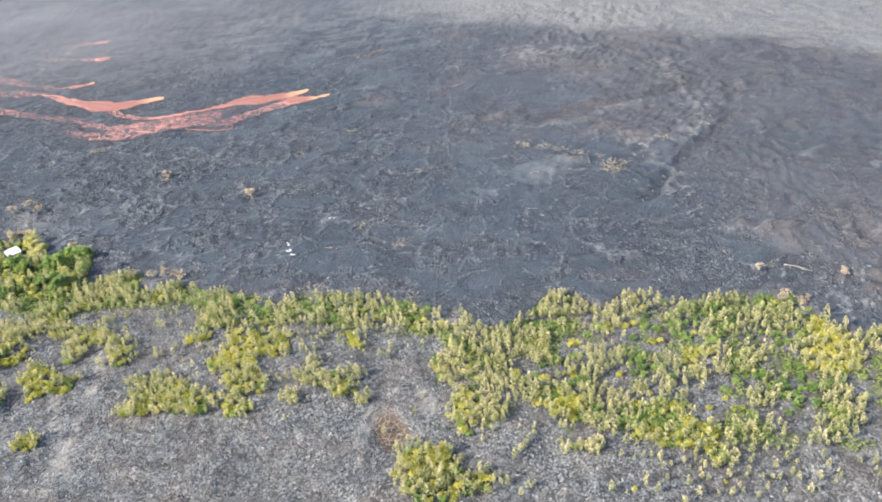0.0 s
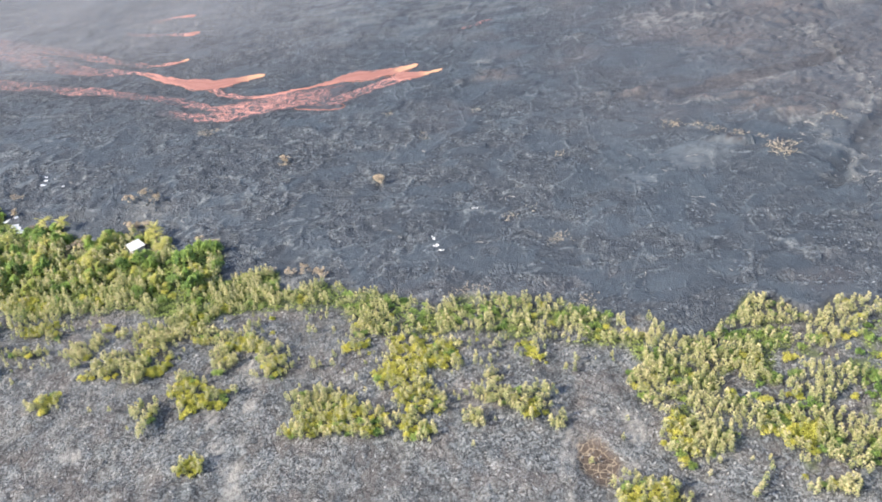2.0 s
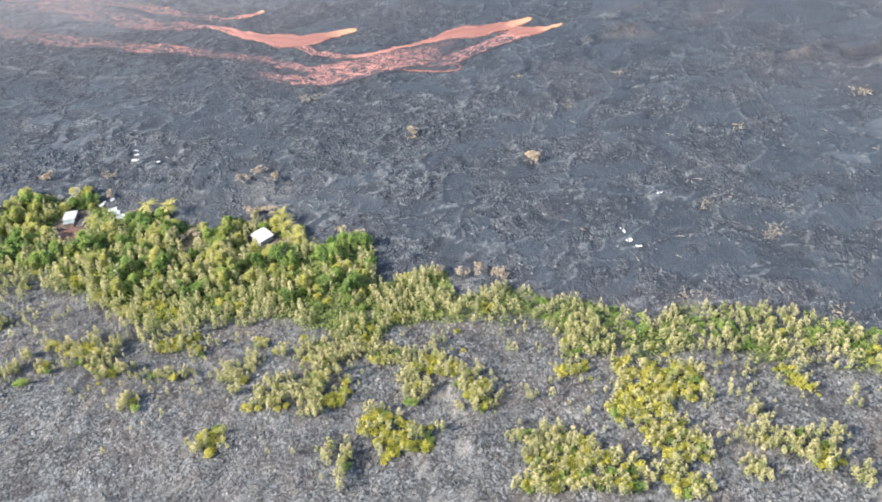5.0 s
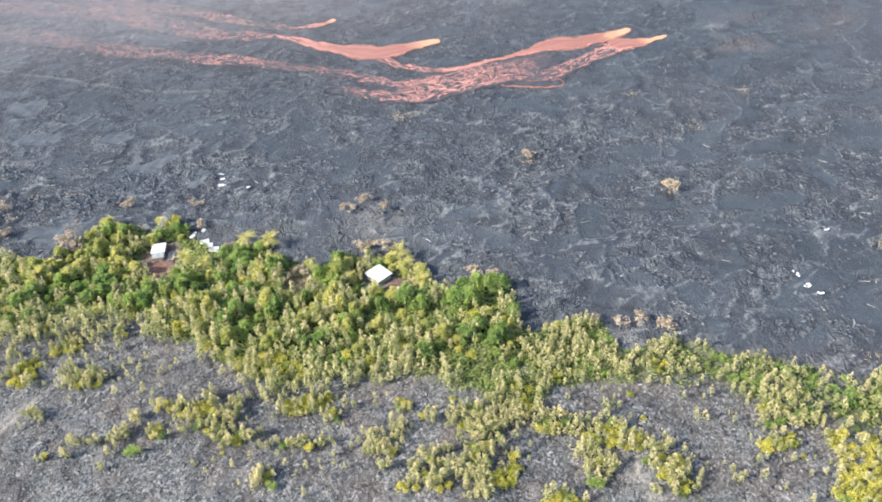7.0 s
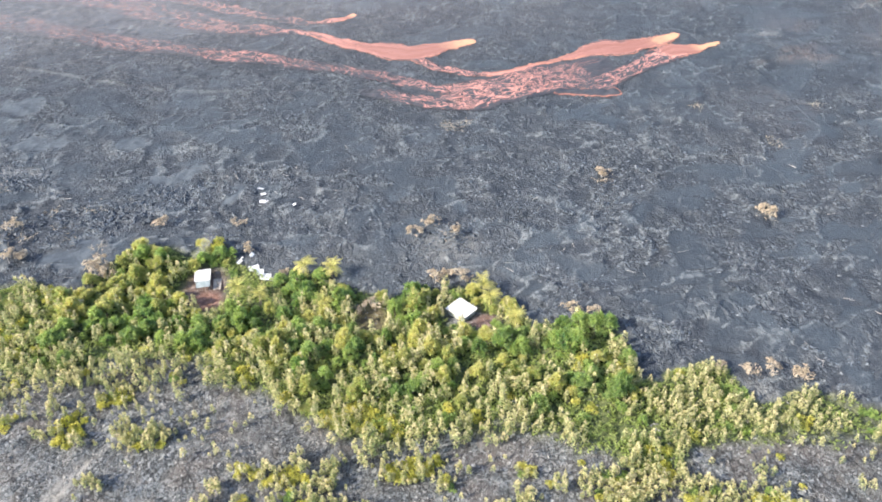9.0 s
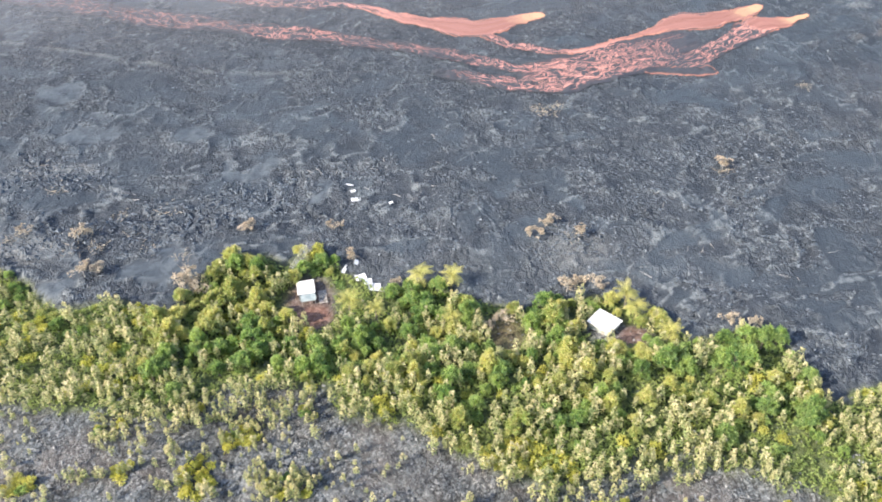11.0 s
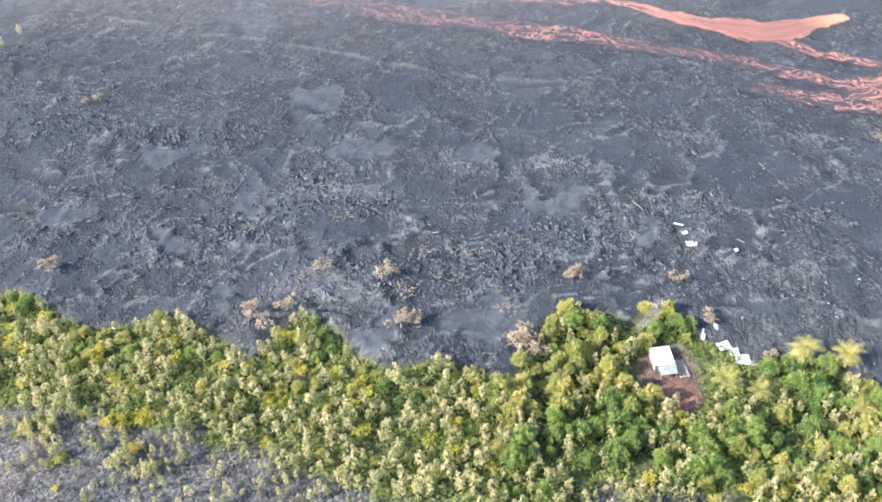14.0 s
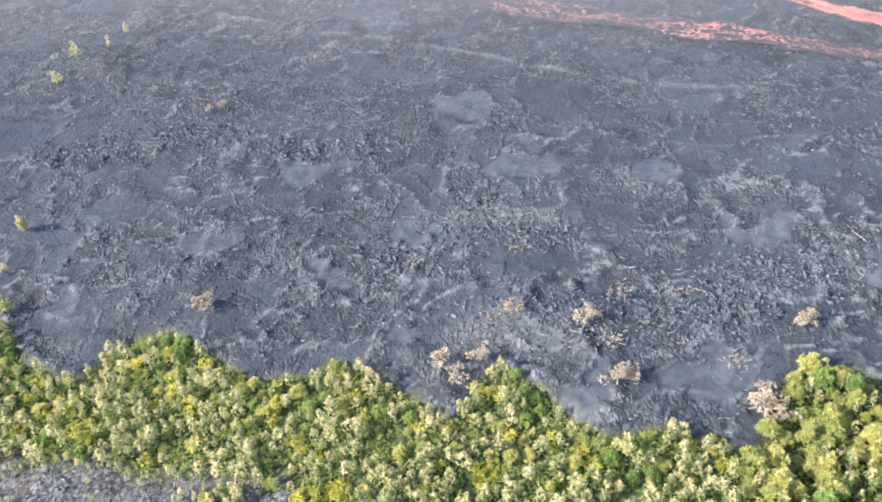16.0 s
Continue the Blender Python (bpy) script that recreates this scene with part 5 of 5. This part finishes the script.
# ---- palms ----
def frond_mesh():
    """An arched leaf: a midrib with pointed leaflets along both sides, drooping to the tip."""
    n, length = 11, 3.3
    t = np.linspace(0.05, 1, n)
    x, z = length * (t - 0.12 * t * t), 0.9 * t - 1.9 * t * t
    rib = np.stack([x, 0 * x, z], 1)
    pieces = [stick(rib[k], rib[k + 1], 0.07 * (1 - t[k]) + 0.02, 0.07 * (1 - t[k + 1]) + 0.02, 3) for k in range(0, n - 2, 3) for _ in (0,)]
    vs, fs = [], []
    for k in range(1, n):
        for side in (-1, 1):
            ln = 0.95 * math.sin(math.pi * (0.12 + 0.84 * t[k])) + 0.15
            a, b = rib[k - 1] + 0.3 * (rib[k] - rib[k - 1]), rib[k]
            tip = b + np.array((0.35, side * ln, -0.35 * ln + rng.normal(0, 0.06)))
            i = 3 * len(fs)
            vs += [a, b, tip]
            fs.append((i, i + 1, i + 2) if side > 0 else (i, i + 2, i + 1))
    pieces.append((np.array(vs), np.array(fs)))
    v, f = merge(pieces)
    return mesh_of("frond", v, f, [PALM_LEAF])


def make_palm():
    root = tagged(new("coconut_palm"), "young coconut palm with arching yellow-green fronds by the huts", "palm tree", "palms round the huts")
    bend = [(0, 0, -0.4), (0.15, 0.05, 1.6), (0.4, 0.1, 3.2), (0.5, 0.1, 4.3)]
    v, f = merge([stick(a, b, 0.24 - 0.04 * k, 0.20 - 0.04 * k, 7) for k, (a, b) in enumerate(zip(bend, bend[1:]))])
    trunk = new("trunk", mesh_of("trunk", v, f, [BARK], None, None, True))
    trunk.parent = root
    leaves = [frond_mesh() for _ in range(3)]
    for k in range(14):
        leaf = new("frond", leaves[k % 3])
        leaf.parent = root
        up = -50 + 80 * ((k * 5) % 14) / 14
        leaf.matrix_basis = Matrix.Translation((0.5, 0.1, 4.25)) @ Euler((0, radians(up), radians(137.5 * k))).to_matrix().to_4x4()
    return root


def ground_at(x, y):
    return float(land(np.array([x]), np.array([y]))[0][0])


palm = None
for k, (px, py, size) in enumerate(PALMS_AT):
    m = at_place(px, py, ground_at(px, py), 1.9 * k, 1.25 * size)
    if palm is None:
        palm = make_palm()
        palm.matrix_basis = m
    else:
        held = palm.matrix_basis.copy()
        palm.matrix_basis = Matrix.Identity(4)
        copy_thing(palm, m)
        palm.matrix_basis = held


# ---- huts and sheet metal ----
def part(name, bm, mat, parent, label=""):
    me = bpy.data.meshes.new(name)
    bm.to_mesh(me)
    bm.free()
    me.materials.append(mat)
    ob = new(name, me)
    ob.parent = parent
    return tagged(ob, label) if label else ob


def box(sx, sy, sz, x=0.0, y=0.0, z=0.0, bevel=0.0, turn=None):
    bm = bmesh.new()
    bmesh.ops.create_cube(bm, size=1.0, matrix=Matrix.Translation((x, y, z)) @ (turn or Matrix.Identity(4)) @ Matrix.Diagonal((sx, sy, sz, 1)))
    if bevel:
        bmesh.ops.bevel(bm, geom=bm.edges[:], offset=bevel, segments=1, affect="EDGES")
    return bm


def corrugated(sx, sy, waves, amp=0.04, thick=0.03, sag=0.0):
    """A ribbed metal sheet with thickness, its ribs along y."""
    bm = bmesh.new()
    n = waves * 4
    rows = []
    for lift in (0.0, thick):
        for j in range(4):
            y = sy * (j / 3 - 0.5)
            rows.append([bm.verts.new((sx * (i / n - 0.5), y, amp * math.sin(math.pi * i / 2) + lift - sag * (1 - (2 * i / n - 1) ** 2) * (j / 3))) for i in range(n + 1)])
    for base in (0, 4):
        for j in range(3):
            for i in range(n):
                q = (rows[base + j][i], rows[base + j][i + 1], rows[base + j + 1][i + 1], rows[base + j + 1][i])
                bm.faces.new(q if base else q[::-1])
    for i in range(n):
        bm.faces.new((rows[0][i], rows[0][i + 1], rows[4][i + 1], rows[4][i]))
        bm.faces.new((rows[3][i + 1], rows[3][i], rows[7][i], rows[7][i + 1]))
    for j in range(3):
        bm.faces.new((rows[j + 1][0], rows[j][0], rows[4 + j][0], rows[5 + j][0]))
        bm.faces.new((rows[j][n], rows[j + 1][n], rows[5 + j][n], rows[4 + j][n]))
    return bm


def set_in(ob, x, y, z, rx=0.0, ry=0.0, rz=0.0):
    ob.matrix_basis = pose(x, y, z, rx, ry, rz)
    return ob


def make_hut_a():
    root = tagged(new("cabin"), "small cabin with a bright white metal roof among trees", "cabin")
    set_in(root, -211.0, 332.0, ground_at(-211.0, 332.0), 0, 0, -46)
    w, d, h = 6.6, 5.4, 2.1
    for name, bm in (("wall", box(w, 0.12, h, 0, -d / 2, h / 2 - 0.1)), ("wall", box(w, 0.12, h + 0.3, 0, d / 2, h / 2 + 0.05)),
                     ("wall", box(0.12, d - 0.13, h, -w / 2 + 0.06, 0, h / 2 - 0.1)), ("wall", box(0.12, d - 0.13, h, w / 2 - 0.06, 0, h / 2 - 0.1))):
        part(name, bm, WALL_PAINT, root)
    part("door", box(0.9, 0.06, 1.9, 1.4, -d / 2 - 0.09, 0.9, 0.01), BOARD, root, "weathered plank door")
    part("window", box(1.1, 0.06, 0.8, -1.5, -d / 2 - 0.09, 1.25, 0.01), GREY_TIN, root, "shuttered grey window")
    roof = part("roof_sheet", corrugated(7.7, 6.4, 24), WHITE_TIN, root)
    set_in(roof, 0, 0, 2.38, 3.5, 0, 0)
    for side in (-1, 1):
        part("fascia", box(7.7, 0.05, 0.18, 0, side * 3.17, 2.25 + side * 0.19), PALE_BOARD, root)
    return root


def make_hut_b():
    root = tagged(new("shack"), "shack with white metal roof and lean-to by a red earth yard", "shack")
    set_in(root, -295.5, 352.0, ground_at(-295.5, 352.0), 0, 0, 9)
    for sx in (-2.3, 2.3):
        for sy in (-1.8, 1.2, 3.6):
            part("post", box(0.14, 0.14, 2.5, sx, sy, 1.1), BOARD, root)
    part("wall", box(4.5, 0.1, 2.1, 0, 3.55, 1.0), WALL_PAINT, root)
    part("wall", box(0.1, 5.2, 2.1, -2.35, 0.9, 1.0), WALL_PAINT, root)
    part("wall", box(4.5, 0.1, 1.5, 0, -1.75, 0.75), GREY_TIN, root, "grey-green sheet metal half wall")
    roof = part("roof_sheet", corrugated(5.2, 5.6, 17), WHITE_TIN, root)
    set_in(roof, 0, 0.9, 2.45, 5, 0, 0)
    lean = part("lean_to_roof", corrugated(4.4, 2.6, 14), GREY_TIN, root, "pale grey-green lean-to roof")
    set_in(lean, 0.3, -3.3, 1.95, 9, 0, 0)
    for sx in (-1.6, 2.2):
        part("post", box(0.12, 0.12, 1.9, sx, -4.4, 0.9), BOARD, root)
    return root


def make_deck():
    root = tagged(new("slatted_deck"), "weathered wooden deck of spaced boards beside the shack", "deck")
    set_in(root, -290.9, 351.5, ground_at(-290.9, 351.5), 0, 0, 9)
    for sx in (-0.9, 0.9):
        part("joist", box(0.12, 7.0, 0.35, sx, 0, 0.12), BOARD, root)
    plank = None
    for k in range(13):
        if plank is None:
            plank = part("plank", box(2.6, 0.28, 0.05, 0, -3.2, 0.33), PALE_BOARD, root)
        else:
            more = new("plank", plank.data)
            more.parent = root
            more.matrix_basis = Matrix.Translation((0.1 * math.sin(3 * k), 0.53 * k, 0))
    return root


make_hut_a()
make_hut_b()
make_deck()

# loose sheets: x, y, turn, length, width, tilt
SHEETS = [(-284.3, 360.0, 70, 4.0, 1.1, 24), (-279.6, 357.4, 20, 3.4, 2.6, 8), (-274.6, 354.1, -4, 5.4, 3.0, 10), (-277.4, 355.6, 12, 2.6, 2.2, 20), (-280.9, 362.4, 80, 2.4, 1.3, 30),
          (-284.2, 402.5, 152, 3.0, 0.9, 10), (-282.9, 399.0, 28, 1.9, 1.0, 16), (-281.8, 394.0, 6, 3.2, 1.9, 8), (-270.2, 391.0, 40, 1.4, 1.0, 12)]
for x, y, turn, ln, wd, tilt in SHEETS:
    bm = corrugated(ln, wd, max(4, int(ln * 3)), 0.05, 0.03, 0.12)
    me = bpy.data.meshes.new("roofing_sheet")
    bm.to_mesh(me)
    bm.free()
    me.materials.append(WHITE_TIN)
    sheet = tagged(new("roofing_sheet", me), "bent white corrugated roofing sheet lying on dark lava", "metal sheet", "loose roofing sheets")
    set_in(sheet, x, y, ground_at(x, y) + 0.35 + 0.5 * wd * math.sin(radians(tilt)), tilt, 4, turn)


# ---- wreckage and dead wood on the flow ----
def debris_piece(x, y, turn, ln, wd, mat, name, label, category, group):
    bm = box(ln, wd, 0.10, 0, 0, 0, 0.02)
    for vert in bm.verts:
        vert.co.z += 0.12 * math.sin(2.2 * vert.co.x) + 0.05 * vert.co.y
    me = bpy.data.meshes.new(name)
    bm.to_mesh(me)
    bm.free()
    me.materials.append(mat)
    ob = tagged(new(name, me), label, category, group)
    set_in(ob, x, y, ground_at(x, y) + 0.25, rng.uniform(-14, 14), rng.uniform(-10, 10), turn)


for cx, cy, n, r in ((-78, 316, 3, 1.4), (-76, 310.5, 4, 1.3), (-73.5, 306, 3, 1.0), (-61, 340, 3, 2.0)):
    for _ in range(n):
        debris_piece(cx + rng.normal(0, r * 0.6), cy + rng.normal(0, r * 0.6), rng.uniform(0, 180), rng.uniform(0.6, 1.5), rng.uniform(0.35, 0.8), WHITE_TIN, "wreckage_panel", "torn pale panel of building wreckage on lava", "debris", "pale wreckage")


def log_mesh(ln):
    v, f = merge([stick((-ln / 2, 0, 0), (0, 0.12 * ln * rng.uniform(-0.5, 0.5), 0.1), 0.17, 0.13, 6), stick((0, 0.0, 0.1), (ln / 2, 0.1 * ln * rng.uniform(-1, 1), 0.2), 0.13, 0.05, 6),
                  stick((ln * 0.1, 0, 0.1), (ln * 0.3, 0.25 * ln * rng.uniform(-1, 1), 0.35), 0.06, 0.02, 4)])
    return mesh_of("fallen_log", v, f, [CHARRED], None, None, True)


LOGS = [log_mesh(rng.uniform(3.0, 6.0)) for _ in range(6)]
drift = [(cx + rng.normal(0, 5), cy + rng.normal(0, 4)) for cx, cy in ((123, 508), (129, 486), (130, 434), (135, 417), (128, 391), (95, 394), (94, 376), (101, 351), (100, 335), (92, 332)) for _ in range(7)]
spots = [(124.4, 264.9), (126.5, 264.0), (-27, 309), (-47.6, 330)] + drift + [tuple(q[:2]) for q in scatter(900, -520, 120, 268, 470, lambda x, y, m: m["fresh"] * (y > edge_y(x) + 4) * smoothstep(0.0, 0.6, fbm(x / 30, y / 25, 2, 61)) * smoothstep(470, 330, y))][:95]
for k, (x, y) in enumerate(spots):
    ob = tagged(new("fallen_log", LOGS[k % 6]), "bleached fallen tree trunk lying on dark lava", "log", "fallen logs")
    size = 1.9 if k < 2 else rng.uniform(0.45, 0.85)
    ob.matrix_basis = at_place(x, y, ground_at(x, y) + 0.22, radians(-28) if k < 2 else rng.uniform(0, 6.28), size)


def branch_mesh():
    """A dry crooked branch with a side twig."""
    ln = rng.uniform(0.9, 2.1)
    v, f = merge([stick((0, 0, 0), (ln * 0.5, rng.normal(0, 0.1), 0.12), 0.075, 0.05, 4), stick((ln * 0.5, 0, 0.10), (ln, rng.normal(0, 0.25), 0.22), 0.05, 0.02, 4), stick((ln * 0.4, 0, 0.1), (ln * 0.75, rng.choice((-1, 1)) * 0.4, 0.35), 0.045, 0.015, 3)])
    return mesh_of("branch", v, f, [STRAW])


BRANCHES = [branch_mesh() for _ in range(6)]


def make_brush():
    root = tagged(new("brush_heap"), "heap of dry tan branches stranded on dark lava", "brush pile", "dry brush heaps")
    for k in range(24):
        limb = new("branch", BRANCHES[k % 6])
        limb.parent = root
        limb.matrix_basis = Matrix.Translation((rng.normal(0, 1.9), rng.normal(0, 1.2), rng.uniform(-0.05, 0.12))) @ Euler((0, rng.uniform(-0.4, 0.1), rng.uniform(0, 6.28))).to_matrix().to_4x4()
    return root


HEAPS_AT = [(-212.6, 445), (-209, 443), (-206, 446), (-215, 446.5), (-156.5, 399.2), (-154, 400), (-61.4, 445.1), (-218, 374.2), (-214, 366), (-47.6, 330.3), (-44, 333), (33, 404), (37, 402), (45, 399), (52, 394), (60, 386), (68, 380), (72, 370), (75, 368), (78, 364), (73, 362), (80, 372),
            (76, 373), (107, 396), (109, 392), (-88, 420), (-87, 416), (-109, 449), (-106, 370), (-389, 378), (-366, 379), (-370, 372), (-30, 309), (-26, 311), (-68, 279), (-62, 279), (-58, 278), (-20, 268), (116, 268), (-36, 336), (-22, 384), (-345, 372), (-334, 366), (-396, 423), (-384, 407), (-411, 398), (-359, 389), (-386, 381), (-343, 392), (-352, 380), (-362, 372)]
brush = None
for k, (x, y) in enumerate(HEAPS_AT):
    m = at_place(x, y, ground_at(x, y) - 0.05, rng.uniform(0, 6.28), rng.uniform(1.1, 1.6) if 30 < x < 112 else rng.uniform(0.8, 1.4))
    if brush is None:
        brush = make_brush()
        brush.matrix_basis = m
    else:
        held = brush.matrix_basis.copy()
        brush.matrix_basis = Matrix.Identity(4)
        copy_thing(brush, m)
        brush.matrix_basis = held


# ---- haze of fumes over the lava, put in as translucent sheets ----
def veil_material(name, density, scale):
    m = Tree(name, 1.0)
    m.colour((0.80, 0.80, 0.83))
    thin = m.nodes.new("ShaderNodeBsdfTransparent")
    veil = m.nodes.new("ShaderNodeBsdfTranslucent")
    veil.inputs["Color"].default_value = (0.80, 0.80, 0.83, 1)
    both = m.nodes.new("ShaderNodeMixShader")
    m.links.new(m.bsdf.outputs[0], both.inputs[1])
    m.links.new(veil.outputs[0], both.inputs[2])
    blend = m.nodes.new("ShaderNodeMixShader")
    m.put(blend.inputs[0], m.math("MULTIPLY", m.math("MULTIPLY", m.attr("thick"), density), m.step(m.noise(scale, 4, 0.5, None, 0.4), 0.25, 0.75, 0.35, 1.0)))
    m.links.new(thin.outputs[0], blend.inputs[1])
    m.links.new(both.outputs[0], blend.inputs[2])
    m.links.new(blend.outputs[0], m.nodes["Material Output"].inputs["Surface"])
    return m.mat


def make_haze_sheets():
    mat = veil_material("haze_sheet", 0.19, 0.012)
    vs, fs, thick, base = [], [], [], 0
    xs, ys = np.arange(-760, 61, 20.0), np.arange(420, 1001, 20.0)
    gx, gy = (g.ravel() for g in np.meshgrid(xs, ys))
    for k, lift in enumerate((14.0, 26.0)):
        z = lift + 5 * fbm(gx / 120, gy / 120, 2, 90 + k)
        # thickest to the west, set to whiten the far left of the view
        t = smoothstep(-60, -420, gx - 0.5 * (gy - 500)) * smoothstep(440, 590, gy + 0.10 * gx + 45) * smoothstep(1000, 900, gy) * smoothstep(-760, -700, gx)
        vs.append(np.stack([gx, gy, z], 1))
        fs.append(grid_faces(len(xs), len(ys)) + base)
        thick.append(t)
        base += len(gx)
    me = mesh_of("haze_sheets", np.concatenate(vs), np.concatenate(fs), [mat], None, {"thick": np.concatenate(thick)}, True)
    tagged(new("haze_sheets", me), "thin whitish translucent sheets standing in for fume haze low over the lava", "haze", kind="stuff")


make_haze_sheets()


# ---- a thread of smoke by the shack ----
def make_smoke():
    """A thin wisp that rises from the flow's edge and drifts east: a widening tube of veils."""
    mat = veil_material("smoke_veil", 0.30, 0.35)
    rings, sides = 9, 10
    x0, y0 = -301.5, 361.0
    z0 = ground_at(x0, y0)
    vs, thick = [], []
    for k in range(rings):
        t = k / (rings - 1)
        r = 0.7 + 1.5 * t
        for j in range(sides):
            a = 2 * math.pi * j / sides
            vs.append((x0 + 9.0 * t + r * math.cos(a) + 0.4 * math.sin(5 * t), y0 + 6.0 * t + 0.6 * r * math.sin(a), z0 + 0.3 + 8.0 * t + 0.6 * r * math.sin(a)))
            thick.append(max(0.0, 1 - t) ** 0.8 * min(1.0, 6 * t + 0.4))
    fs = [(k * sides + j, k * sides + (j + 1) % sides, (k + 1) * sides + (j + 1) % sides, (k + 1) * sides + j) for k in range(rings - 1) for j in range(sides)]
    me = mesh_of("smoke_wisp", np.array(vs), np.array(fs), [mat], None, {"thick": np.array(thick)}, True)
    tagged(new("smoke_wisp", me), "thin grey wisp of smoke rising at the lava's edge", "smoke", kind="stuff")


make_smoke()
